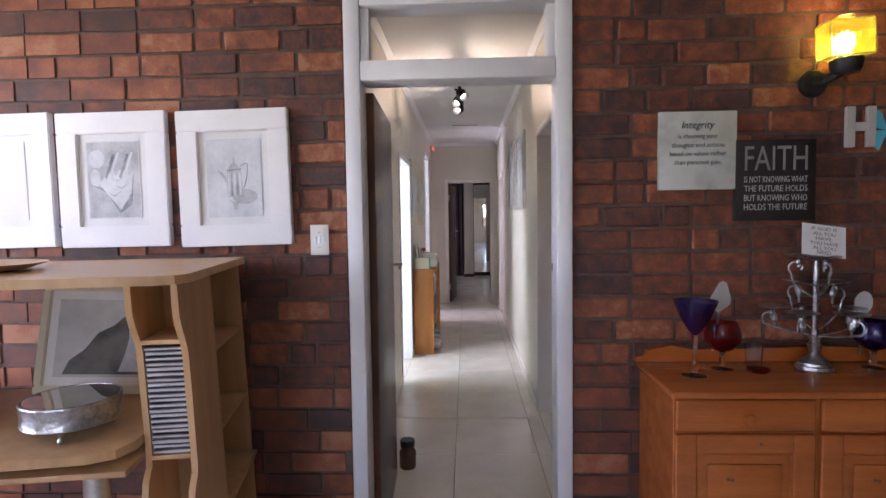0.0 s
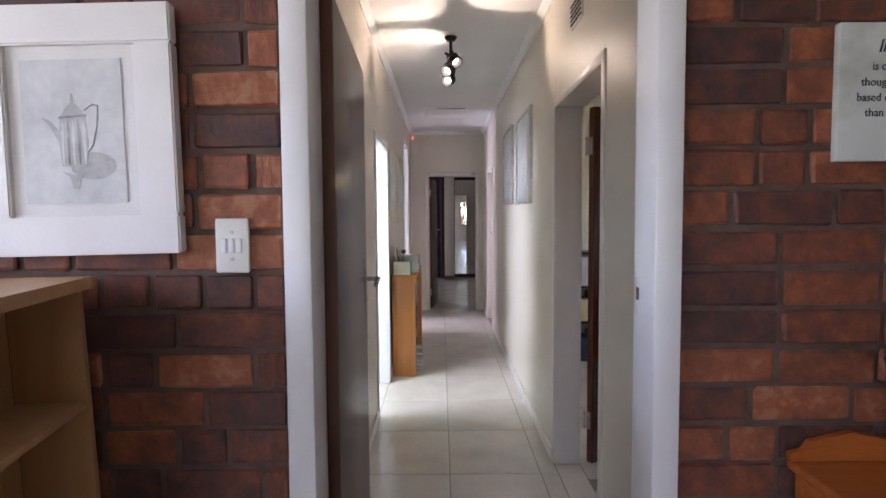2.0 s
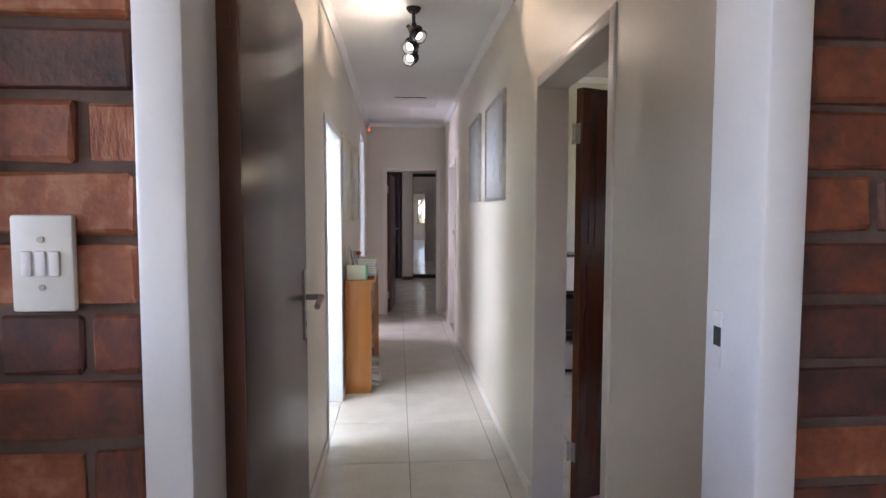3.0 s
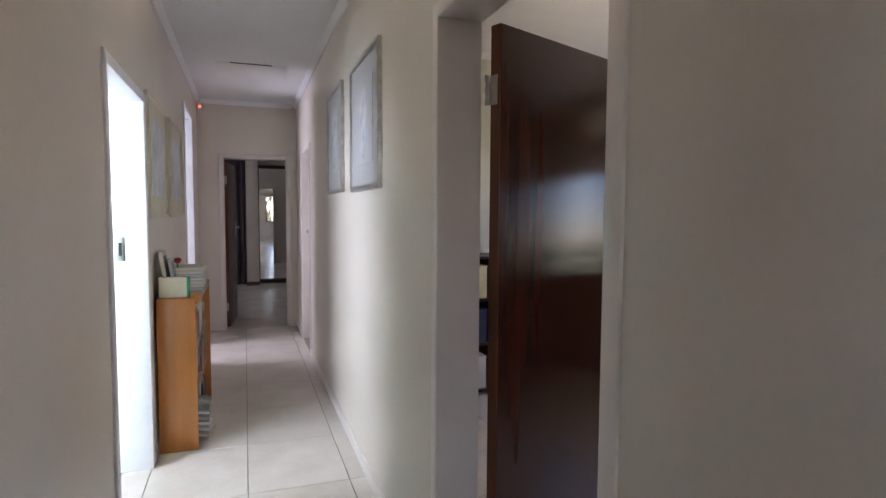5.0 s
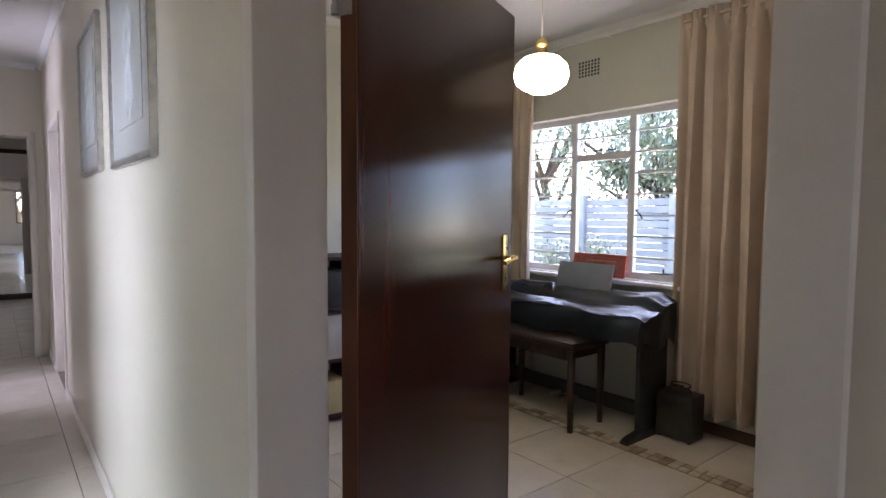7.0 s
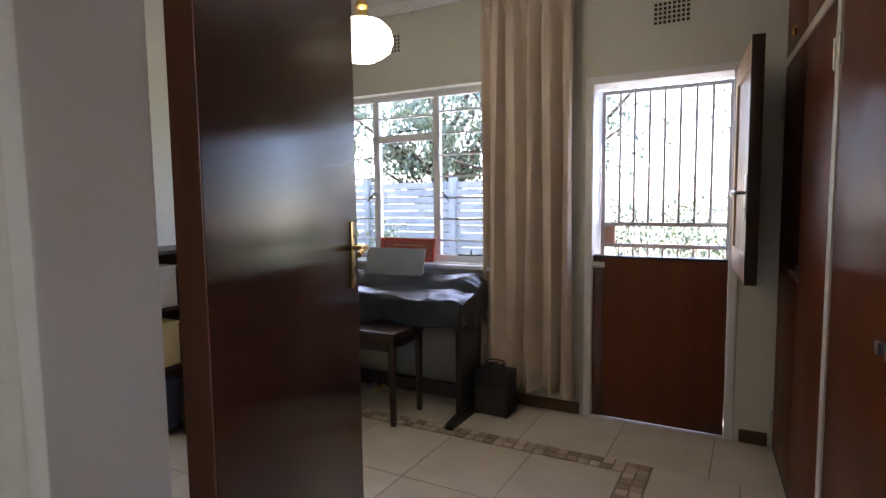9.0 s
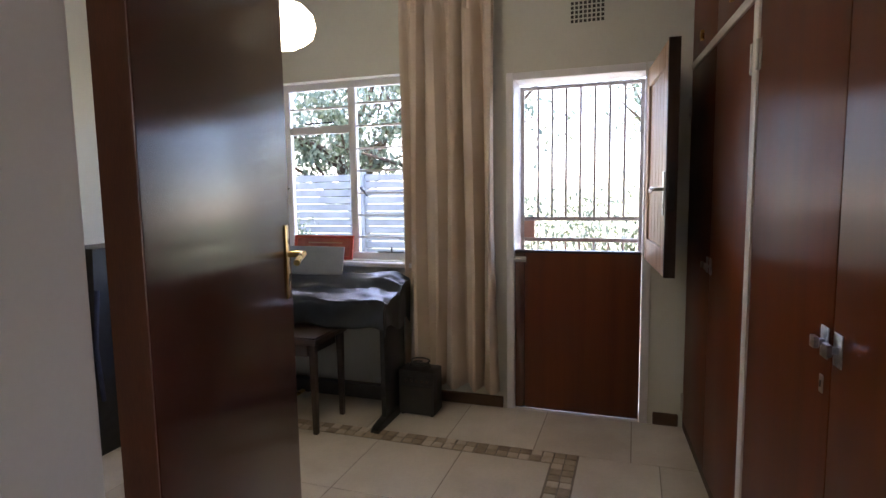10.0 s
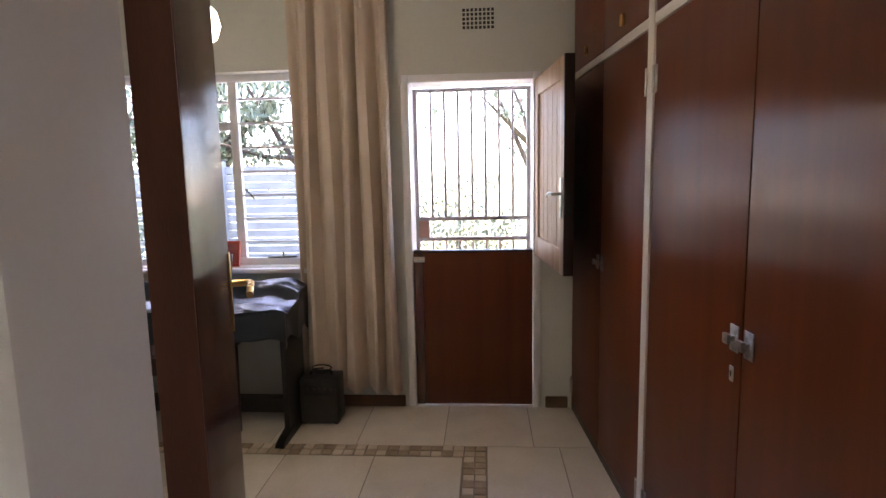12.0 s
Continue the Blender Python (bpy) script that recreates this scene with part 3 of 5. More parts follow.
# the first picture is plain pale paper: window glare on its glass, as colour
for k, xc in enumerate((-1.705, -1.231, -0.738)):
    label = ("thick white frame with a print painted pale for window glare", "thick white frame with a pencil drawing of folded cloth", "thick white frame with a pencil drawing of a coffee pot")[k]
    t, art, yy = framed("framed_drawing", 0.45, 0.54, 0.085, 0.035, pose(xc, 2.919, 1.66, 0, (-1, -0.6, -1.0)[k], 0), M_framewhite, M_paper, (M_paper, M_sketch, M_sketch)[k], label, mat_w=0.03)
    t["group"] = "white framed drawings"
    if k == 2:
        part("drawn_wash", blob(oval(0.04, -0.075, 0.05, 0.03), yy + 0.0003), M_pencil, art)
        part("drawn_pot", blob([(-0.028, -0.075), (0.028, -0.075), (0.032, -0.02), (0.028, 0.03), (0.016, 0.05), (0.004, 0.062), (0.002, 0.082), (-0.002, 0.082), (-0.004, 0.062), (-0.016, 0.05), (-0.028, 0.03), (-0.032, -0.02)], yy), M_pencil, art)
        for i in range(5):
            part("drawn_flute", blob([(-0.026 + i * 0.012, -0.07), (-0.022 + i * 0.012, -0.072), (-0.020 + i * 0.012, 0.0), (-0.022 + i * 0.011, 0.028), (-0.025 + i * 0.011, 0.0)], yy - 0.0003), M_pencil_dark if i % 2 else M_sketch, art)
        part("drawn_lid", blob([(-0.03, 0.028), (0.03, 0.032), (0.03, 0.037), (-0.03, 0.033)], yy - 0.0003), M_pencil_dark, art)
        part("drawn_spout", blob([(-0.030, 0.0), (-0.05, 0.025), (-0.068, 0.032), (-0.052, 0.014), (-0.030, -0.025)], yy - 0.0002), M_pencil, art)
        part("drawn_handle", tube([(0.026, yy, 0.045), (0.045, yy, 0.058), (0.056, yy, 0.054), (0.052, yy, 0.01), (0.042, yy, -0.03), (0.03, yy, -0.045)], 0.0014, 6), M_pencil_dark, art)
        part("drawn_foot", blob([(-0.03, -0.085), (0.0, -0.095), (0.03, -0.085), (0.012, -0.10), (0.006, -0.125), (-0.006, -0.125), (-0.012, -0.10)], yy), M_pencil, art)
    if k == 1:
        part("drawn_ground", blob([(-0.105, -0.15), (0.105, -0.15), (0.105, 0.15), (-0.105, 0.15)], yy + 0.0004), M_pencil, art)
        part("drawn_shade", blob([(-0.09, -0.02), (-0.03, -0.05), (0.02, -0.135), (0.07, -0.10), (0.085, 0.03), (0.06, -0.08), (0.02, -0.11), (-0.05, -0.03)], yy), M_pencil_dark, art)
        part("drawn_cloth", blob([(-0.062, -0.014), (0.024, -0.12), (0.07, -0.055), (0.08, 0.03), (0.03, 0.04), (-0.025, 0.025)], yy - 0.0003), M_sketch, art)
        part("drawn_petal", blob(oval(-0.066, 0.085, 0.034, 0.036), yy - 0.0003), M_sketch, art)
        part("drawn_petal", blob(oval(-0.075, 0.01, 0.022, 0.034), yy - 0.0004), M_sketch, art)
        for i in range(6):
            a, c = -0.035 + i * 0.019, 0.05 + 0.006 * (i % 3)
            part("drawn_fold", blob([(a, c - 0.04), (a + 0.008, c - 0.045), (a + 0.045, c + 0.05), (a + 0.034, c + 0.055)], yy - 0.0006 - 0.0001 * i), (M_pencil_dark, M_sketch, M_pencil)[i % 3], art)
        for a, c in ((0.0, -0.06), (0.03, -0.03), (0.015, 0.0)):
            part("drawn_crease", blob([(a - 0.028, c + 0.012), (a, c - 0.008), (a + 0.035, c + 0.018), (a, c - 0.001)], yy - 0.0007), M_pencil, art)

sw = thing("light_switch", "cream three-gang light switch on the brick wall", "light switch", pose(-0.405, 2.92, 1.408))
part("plate", box(-0.0375, -0.012, -0.061, 0.0375, 0, 0.061, 0.004), M_white, sw)
for k in range(3):
    part("rocker", box(-0.023 + k * 0.0165, -0.0165, -0.016, -0.0105 + k * 0.0165, -0.012, 0.016, 0.002), M_framewhite, sw)
for z in (0.03, -0.03):
    part("screw", rod((0, -0.0125, z), (0, -0.0145, z), 0.004), M_steel, sw)

pl = thing("quote_plaque", "mottled grey plaque with a quote about integrity", "plaque", pose(1.080, 2.919, 1.735))
part("board", box(-0.1475, -0.022, -0.15, 0.1475, 0, 0.15, 0.003), M_stone, pl)
for z, s, txt, sh, wd in ((0.085, 0.040, "Integrity", 0.25, 0.125), (0.047, 0.026, "is choosing your", 0, 0.15), (0.013, 0.026, "thoughts and actions", 0, 0.20), (-0.020, 0.026, "based on values rather", 0, 0.215), (-0.053, 0.026, "than personal gain.", 0, 0.18)):
    words("lettering", txt, s, M_ink, pl, Matrix.Translation((0, -0.0228, z)), shear=sh, fit=wd)
fp = thing("faith_plaque", "black plaque with pale capital lettering", "plaque", pose(1.374, 2.919, 1.617))
part("board", box(-0.151, -0.025, -0.156, 0.151, 0, 0.156, 0.003), M_blackboard, fp)
words("lettering", "FAITH", 0.135, M_greylet, fp, Matrix.Translation((0, -0.0258, 0.038)), fit=0.235)
for z, txt in ((-0.008, "IS NOT KNOWING WHAT"), (-0.043, "THE FUTURE HOLDS"), (-0.079, "BUT KNOWING WHO"), (-0.114, "HOLDS THE FUTURE")):
    words("lettering", txt, 0.034, M_chalk, fp, Matrix.Translation((0, -0.0258, z)), fit=0.238)

hl = thing("wooden_letter", "pale painted wooden letter on the brick wall", "wall letter", pose(1.694, 2.919, 1.815))
part("letter", boxes([(-0.055, -0.018, -0.077, -0.022, 0, 0.077), (0.022, -0.018, -0.077, 0.055, 0, 0.077), (-0.022, -0.018, -0.015, 0.022, 0, 0.017)], 0.002), M_chalk, hl)
bf = thing("butterfly_ornament", "turquoise painted butterfly wall ornament", "wall ornament", pose(1.80, 2.919, 1.80))
part("body", rod((0, -0.012, -0.06), (0.0, -0.012, 0.06), 0.008), M_blue, bf)
for s in (-1, 1):
    part("wing", blob([(s * 0.004, 0.0), (s * 0.03, 0.07), (s * 0.075, 0.095), (s * 0.08, 0.05), (s * 0.05, 0.01)][::s], -0.012, 0.008), M_blue, bf)
    part("wing", blob([(s * 0.004, 0.0), (s * 0.05, 0.0), (s * 0.07, -0.045), (s * 0.035, -0.075)][::s], -0.012, 0.008), M_blue, bf)

wl = thing("wall_lamp", "black wall lamp with a lit square amber pressed-glass shade", "wall lamp", pose(1.565, 2.92, 2.03, 0, -4, 0))
part("back_plate", moved(lathe([(0.0, 0), (0.05, 0), (0.052, 0.01), (0.045, 0.028), (0.0, 0.03)]), pose(-0.055, 0, -0.045, 90, 0, 0)), M_black, wl)
part("arm", tube([(-0.055, -0.02, -0.045), (-0.04, -0.07, -0.045), (0.0, -0.12, -0.02)], 0.017), M_black, wl)
part("cup", lathe([(0.0, -0.04), (0.04, -0.038), (0.052, -0.015), (0.054, 0.012), (0.0, 0.014)], at=(0.0, -0.12, 0)), M_black, wl)
shade_bm = box(-0.082, -0.17, 0.016, 0.08, -0.07, 0.148, 0.010, 3)
inner = bx(shade_bm, -0.074, -0.162, 0.024, 0.072, -0.078, 0.140)
bmesh.ops.reverse_faces(shade_bm, faces=list({f for v in inner for f in v.link_faces}))
shade = part("shade", shade_bm, M_amber, wl, "square amber pressed-glass shade")
for r in (0.018, 0.036, 0.052):
    part("pressed_ring", tube([(r * math.cos(a * 0.3142), -0.1715, 0.082 + r * math.sin(a * 0.3142)) for a in range(21)], 0.0022, 6), M_amber, shade)
part("neck", lathe([(0.03, 0.148), (0.034, 0.152), (0.034, 0.162), (0.026, 0.166), (0.0, 0.167)], 20, at=(0.0, -0.12, 0)), M_amber, shade)
part("bulb", lathe([(0.0, 0.03), (0.015, 0.04), (0.028, 0.07), (0.026, 0.095), (0.0, 0.11)], at=(0.0, -0.12, 0)), M_bulb, wl, "glowing bulb")
lamp("wall_lamp_glow", "POINT", 0.08, Matrix.Translation((1.565, 2.80, 2.23)), (1.0, 0.68, 0.26), radius=0.04)

# pale hutch with a column of discs, turned slightly from the wall
W = pose(-0.735, 2.895, 0, 0, 0, 9.5)
ds = thing("computer_desk", "pale birch computer desk hutch with open side shelves", "desk", W)


def racked(bm):
    """The whole desk leans a little sideways: its foot stands further along than its top."""
    for v in bm.verts:
        v.co.x += LEAN * (1.33 - v.co.z)
    return bm


LEAN = 0.042


def wavy(u, front, back=-0.02):
    """Upright with a waisted front edge, in the local y-z plane, thick along x."""
    pts = [(back, 0.0), (front, 0.0), (front, 0.70), (front + 0.012, 0.735), (front + 0.045, 0.765), (front + 0.05, 0.80), (front + 0.05, 1.10), (front + 0.044, 1.135), (front + 0.014, 1.19), (front, 1.225), (front, 1.318), (back, 1.318)]
    return racked(moved(poly(pts, 0.018, "x"), Matrix.Translation((u, 0, 0))))


part("top", moved(poly([(-1.55, -0.02), (0.03, -0.02), (0.025, -0.69), (-0.002, -0.735), (-0.05, -0.752), (-0.16, -0.757), (-1.55, -0.79)], 0.026, "z"), Matrix.Translation((0, 0, 1.319))), M_birch, ds)
part("upright", wavy(-0.165, -0.665), M_birch, ds)
part("side_panel", wavy(-0.018, -0.725, -0.402), M_birch, ds)
part("back_post", racked(box(-0.146, -0.02, 0, 0.0, -0.002, 1.318)), M_birch, ds)
part("divider", racked(box(-0.146, -0.420, 0, -0.019, -0.403, 1.318)), M_birch, ds)
part("upright", racked(box(-0.92, -0.60, 0.863, -0.90, -0.03, 1.318, 0.002)), M_birch, ds)
part("desktop", racked(moved(poly([(-1.55, -0.05), (-0.17, -0.05), (-0.17, -0.66), (-0.20, -0.72), (-0.27, -0.75), (-1.55, -0.80)], 0.026, "z"), Matrix.Translation((0, 0, 0.836)))), M_birch, ds)
part("keyboard_shelf", racked(box(-1.50, -0.74, 0.79, -0.17, -0.2, 0.808, 0.004)), M_birch, ds)
for z in (0.28, 0.56, 0.80, 1.07):
    part("side_shelf", racked(box(-0.146, -0.402, z - 0.016, 0.022 if z == 0.56 else -0.002, -0.021, z, 0.002)), M_birch, ds)
for z in (0.80, 1.145):
    part("disc_shelf", racked(box(-0.146, -0.625, z - 0.014, -0.019, -0.421, z, 0.002)), M_birch, ds)
part("metal_leg", rod((-0.28, -0.62, 0), (-0.28, -0.62, 0.789), 0.035), M_steel, ds, "grey tubular metal leg")
cd0 = None
for k in range(21):
    z = 0.803 + k * 0.0155
    if cd0 is None:
        cd0 = thing("disc_case", "clear plastic disc case stacked in the desk column", "disc case", W @ Matrix.Translation((LEAN * (1.33 - z), -0.02, z)), "disc cases")
        part("case", box(-0.141, -0.60, 0, -0.024, -0.46, 0.0105, 0.001, 1), M_cd, cd0)
        part("spine_label", box(-0.139, -0.6012, 0.003, -0.026, -0.6002, 0.0075), M_lightgrey, cd0)
    else:
        copy_thing(cd0, W @ Matrix.Translation((LEAN * (1.33 - z), -0.02 + 0.004 * math.sin(k * 2.1), z)))
tr = thing("wooden_tray", "round pale wooden platter on the desk top", "tray", W @ pose(-0.68, -0.48, 1.3455))
part("dish", lathe([(0.0, 0), (0.10, 0), (0.15, 0.006), (0.20, 0.022), (0.205, 0.026), (0.198, 0.026), (0.148, 0.012), (0.0, 0.008)], 40), M_birch, tr)
cs = thing("cake_stand", "silver embossed cake stand with mirrored top", "cake stand", W @ pose(-0.37, -0.55, 0.863) @ Matrix.Scale(0.85, 4))
part("drum", lathe([(0.155, 0.045), (0.158, 0.05), (0.156, 0.055), (0.156, 0.115), (0.159, 0.12), (0.158, 0.127), (0.15, 0.128), (0.15, 0.045)], 48), M_silver, cs)
part("mirror_top", lathe([(0.0, 0.118), (0.1495, 0.118), (0.1495, 0.1265), (0.0, 0.1268)], 48), M_mirror, cs, "mirrored top plate")
for a in (40, 160, 280):
    c = (0.13 * math.cos(radians(a)), 0.13 * math.sin(radians(a)))
    ft = part("foot", lathe([(0.0, 0), (0.008, 0.002), (0.012, 0.012), (0.006, 0.024), (0.010, 0.034), (0.012, 0.045), (0.0, 0.046)], 12, at=(c[0], c[1], 0)), M_silver, cs)
t, art, yy = framed("leaning_picture", 0.52, 0.40, 0.030, 0.022, W @ pose(-0.405, -0.15, 1.062, -12, 3, 0), M_cream, M_paper, M_misty, "cream framed misty grey print leaning at the back of the desk", mat_w=0.03)
part("printed_grove", blob([(-0.17, -0.13), (0.19, -0.13), (0.19, -0.03), (0.15, 0.02), (0.11, 0.085), (0.07, 0.12), (0.03, 0.085), (-0.01, 0.045), (-0.06, 0.02), (-0.10, -0.04), (-0.15, -0.08)], yy), M_landscape, art)
part("printed_figure", blob([(0.02, -0.12), (0.10, -0.12), (0.085, -0.05), (0.065, 0.0), (0.068, 0.035), (0.055, 0.045), (0.045, 0.035), (0.048, 0.0), (0.04, -0.05)], yy - 0.0006), M_pencil, art)

# pine sideboard
S = pose(0.845, 2.517, 0)
sb = thing("sideboard", "orange varnished pine sideboard with drawers and panelled doors", "sideboard", S)
part("carcass", boxes([(0.02, 0.02, 0.08, 1.42, 0.385, 0.889)], 0.003), M_pine, sb)
part("top", box(0, -0.02, 0.889, 1.44, 0.39, 0.912, 0.008, 3), M_pine, sb)
part("plinth", box(0.03, 0.01, 0, 1.41, 0.38, 0.079, 0.004), M_pine, sb)
up = [(0.0, 0.0), (0.0, 0.018), (0.03, 0.024), (0.045, 0.045), (0.09, 0.055), (0.14, 0.066), (0.17, 0.058), (0.22, 0.048), (0.40, 0.050), (0.72, 0.058), (1.0, 0.050), (1.22, 0.048), (1.27, 0.058), (1.30, 0.066), (1.36, 0.052), (1.40, 0.04), (1.41, 0.022), (1.44, 0.018), (1.44, 0.0)]
part("upstand", moved(poly(up, 0.018), Matrix.Translation((0, 0.37, 0.913))), M_pine, sb)
KNOB = [(0.0, 0), (0.010, 0.0), (0.009, 0.012), (0.019, 0.022), (0.017, 0.032), (0.0, 0.036)]
for k in range(3):
    x = 0.022 + k * 0.47
    dr = part("drawer_front", box(x, -0.001, 0.775, x + 0.452, 0.019, 0.882, 0.007, 3), M_pine, sb)
    part("knob", moved(lathe(KNOB, 18), pose(x + 0.226, -0.001, 0.825, 90, 0, 0)), M_pine, dr)
    dp = part("cabinet_door", boxes([(x, -0.001, 0.10, x + 0.07, 0.019, 0.765), (x + 0.382, -0.001, 0.10, x + 0.452, 0.019, 0.765), (x + 0.07, -0.001, 0.10, x + 0.382, 0.019, 0.17), (x + 0.07, -0.001, 0.70, x + 0.382, 0.019, 0.765)], 0.004), M_pine, sb)
    part("panel", box(x + 0.0705, 0.008, 0.1705, x + 0.3815, 0.018, 0.6995, 0.0), M_pine, dp)
    bead = bmesh.new()
    for a in ((x + 0.0705, 0.1705, x + 0.0855, 0.6995), (x + 0.3665, 0.1705, x + 0.3815, 0.6995), (x + 0.086, 0.1705, x + 0.366, 0.1855), (x + 0.086, 0.6845, x + 0.366, 0.6995)):
        bx(bead, a[0], 0.002, a[1], a[2], 0.0079, a[3])
    bmesh.ops.bevel(bead, geom=list(bead.edges), offset=0.003, segments=2, affect="EDGES")
    part("panel_bead", bead, M_pine, dp)
    part("raised_panel", box(x + 0.105, 0.001, 0.205, x + 0.347, 0.0078, 0.665, 0.006, 2), M_pine, dp)
    part("knob", moved(lathe(KNOB, 18), pose(x + (0.42 if k != 1 else 0.032), -0.001, 0.5, 90, 0, 0)), M_pine, dp)
    for dx, dz in ((0.172, 0.615), (0.186, 0.612), (0.275, 0.735), (0.24, 0.43)):
        part("wood_knot", moved(lathe([(0.0, 0), (0.006, 0.0006), (0.0, 0.0008)], 10), pose(x + dx, 0.0008 if dz < 0.7 else -0.0012, dz, 90, 0, 0)), M_knot, dp)

TOP = 0.9125


def stemware(name, label, x, y, bowl, stem_h, foot_r, bowl_mat, bowl_name="bowl"):
    t = thing(name, label, "glass", pose(x, y, TOP))
    part("foot", lathe([(0.0, 0), (foot_r, 0.0), (foot_r, 0.003), (0.012, 0.008), (0.0, 0.009)], 32), M_glass, t)
    part("stem", lathe([(0.009, 0.008), (0.012, 0.02), (0.008, 0.05), (0.009, stem_h - 0.02), (0.013, stem_h - 0.002), (0.0, stem_h)], 16), M_glass, t)
    part(bowl_name, lathe([(r, z + stem_h) for r, z in bowl], 36), bowl_mat, t)
    return t


stemware("cocktail_glass", "purple martini glass with a thick clear stem", 1.000, 2.705, [(0.006, 0), (0.02, 0.012), (0.05, 0.06), (0.077, 0.125), (0.074, 0.125), (0.047, 0.064), (0.017, 0.018), (0.004, 0.012)], 0.145, 0.045, M_purpleglass)
stemware("red_wine_glass", "red balloon glass on a short clear stem", 1.135, 2.79, [(0.006, 0), (0.035, 0.008), (0.062, 0.04), (0.066, 0.07), (0.052, 0.11), (0.049, 0.11), (0.062, 0.07), (0.058, 0.043), (0.032, 0.013), (0.004, 0.008)], 0.065, 0.038, M_redglass)
stemware("dark_wine_glass", "dark purple balloon glass on a short stem", 1.69, 2.80, [(0.006, 0), (0.035, 0.008), (0.066, 0.04), (0.070, 0.07), (0.056, 0.11), (0.053, 0.11), (0.066, 0.07), (0.062, 0.043), (0.032, 0.013), (0.004, 0.008)], 0.065, 0.038, M_purpleglass)
vt = thing("glass_votive", "glass ball in a purple glass rim", "ornament", pose(1.030, 2.69, TOP + 0.222))
part("ball", lathe([(0.0, 0), (0.013, 0.004), (0.019, 0.019), (0.013, 0.034), (0.0, 0.038)], 18), M_glass, vt)
tm = thing("tumbler", "small clear cut glass tumbler", "glass", pose(1.255, 2.80, TOP))
part("cup", lathe([(0.0, 0), (0.026, 0), (0.032, 0.09), (0.030, 0.09), (0.024, 0.008), (0.0, 0.008)], 12), M_glass, tm)
rd = thing("red_glass_dish", "small red glass dish lying on the sideboard", "dish", pose(1.245, 2.74, TOP))
part("dish", lathe([(0.0, 0), (0.03, 0.0), (0.042, 0.012), (0.040, 0.013), (0.028, 0.004), (0.0, 0.004)], 24), M_redglass, rd)


def server(name, label, x, y, z, rz, handle_mat, blade):
    t = thing(name, label, "serving utensil", pose(x, y, z, 12, 0, rz))
    part("handle", tube([(0, 0, -0.16), (0.004, 0, -0.06), (0, 0, 0)], 0.004), handle_mat, t)
    part("blade", poly(blade, 0.003), M_lightgrey, t)
    return t


server("cake_server", "silver cake server with a pierced triangular blade", 1.135, 2.825, 1.12, 12, M_silver, [(-0.005, -0.002), (-0.045, 0.03), (-0.04, 0.06), (-0.015, 0.115), (0.0, 0.122), (0.015, 0.115), (0.04, 0.06), (0.045, 0.03), (0.005, -0.002)])
server("serving_spoon", "silver serving spoon standing in a dark glass", 1.655, 2.81, 1.11, -20, M_silver, [(u, v) for u, v in oval(0, 0.045, 0.028, 0.045)])

# branched silver candelabra with a card on top
cb = thing("candelabra", "silver scrolled candelabra stand with hanging dishes", "candelabra", pose(1.462, 2.775, TOP))
part("base", lathe([(0.0, 0), (0.060, 0), (0.063, 0.006), (0.060, 0.016), (0.054, 0.020), (0.052, 0.028), (0.036, 0.040), (0.022, 0.050), (0.016, 0.065), (0.022, 0.08), (0.026, 0.092), (0.016, 0.105), (0.020, 0.118), (0.012, 0.13), (0.0, 0.132)], 28), M_silver, cb)
part("column", lathe([(0.012, 0.13), (0.009, 0.16), (0.009, 0.40), (0.016, 0.405), (0.02, 0.41), (0.0, 0.412)], 16), M_silver, cb)


def scroll_points(R, z0, rise, turn):
    """A wire that leaves the column at z0, swings out to R and curls back at its tip."""
    pts = [(0.011, z0), (R * 0.18, z0 + 0.004), (R * 0.45, z0 + rise * 0.18), (R * 0.78, z0 + rise * 0.45)]
    cr, cz, r = R - 0.030, z0 + rise, 0.030
    for q in range(9):
        a = -0.9 + q * turn / 8
        pts.append((cr + r * (1 - 0.06 * q) * math.cos(a), cz + r * (1 - 0.06 * q) * math.sin(a)))
    return pts


for k in range(11):
    tier = 0 if k < 5 else 1 if k < 8 else 2
    R, z0, rise = ((0.175, 0.125, 0.055), (0.105, 0.15, 0.13), (0.09, 0.27, 0.105))[tier]
    a = 2 * math.pi * (k - (0, 5, 8)[tier]) / (5, 3, 3)[tier] + (0.1, 0.0, 0.5)[tier]
    ca, sa = math.cos(a), math.sin(a)
    arm = part("arm", tube([(r * ca, r * sa, z) for r, z in scroll_points(R, z0, rise, 4.6)], 0.0034, 8), M_silver, cb)
    dr, dz = R - 0.045, z0 + rise + 0.035
    part("dish", lathe([(0.0, 0), (0.016, 0.002), (0.040, 0.008), (0.052, 0.009), (0.055, 0.013), (0.040, 0.013), (0.016, 0.007), (0.0, 0.006)], 20, at=(dr * ca, dr * sa, dz)), M_silver, arm)
    part("finial", lathe([(0.0, 0), (0.006, 0.003), (0.005, 0.010), (0.011, 0.018), (0.009, 0.028), (0.0, 0.034)], 12, at=((R - 0.035) * ca, (R - 0.035) * sa, z0 + rise)), M_silver, arm)
    if tier < 2:
        part("pendant", lathe([(0.0, -0.075), (0.005, -0.07), (0.004, -0.055), (0.012, -0.04), (0.009, -0.022), (0.004, -0.012), (0.0, 0.0)], 12, at=(dr * ca, dr * sa, dz)), M_silver, arm)
cdp = thing("quote_card", "white card with grey capitals, propped on the candelabra", "card", pose(1.475, 2.76, 1.388, -14, 8, 0))
part("card", box(-0.078, -0.004, -0.058, 0.078, 0, 0.058, 0.001, 1), M_paper, cdp)
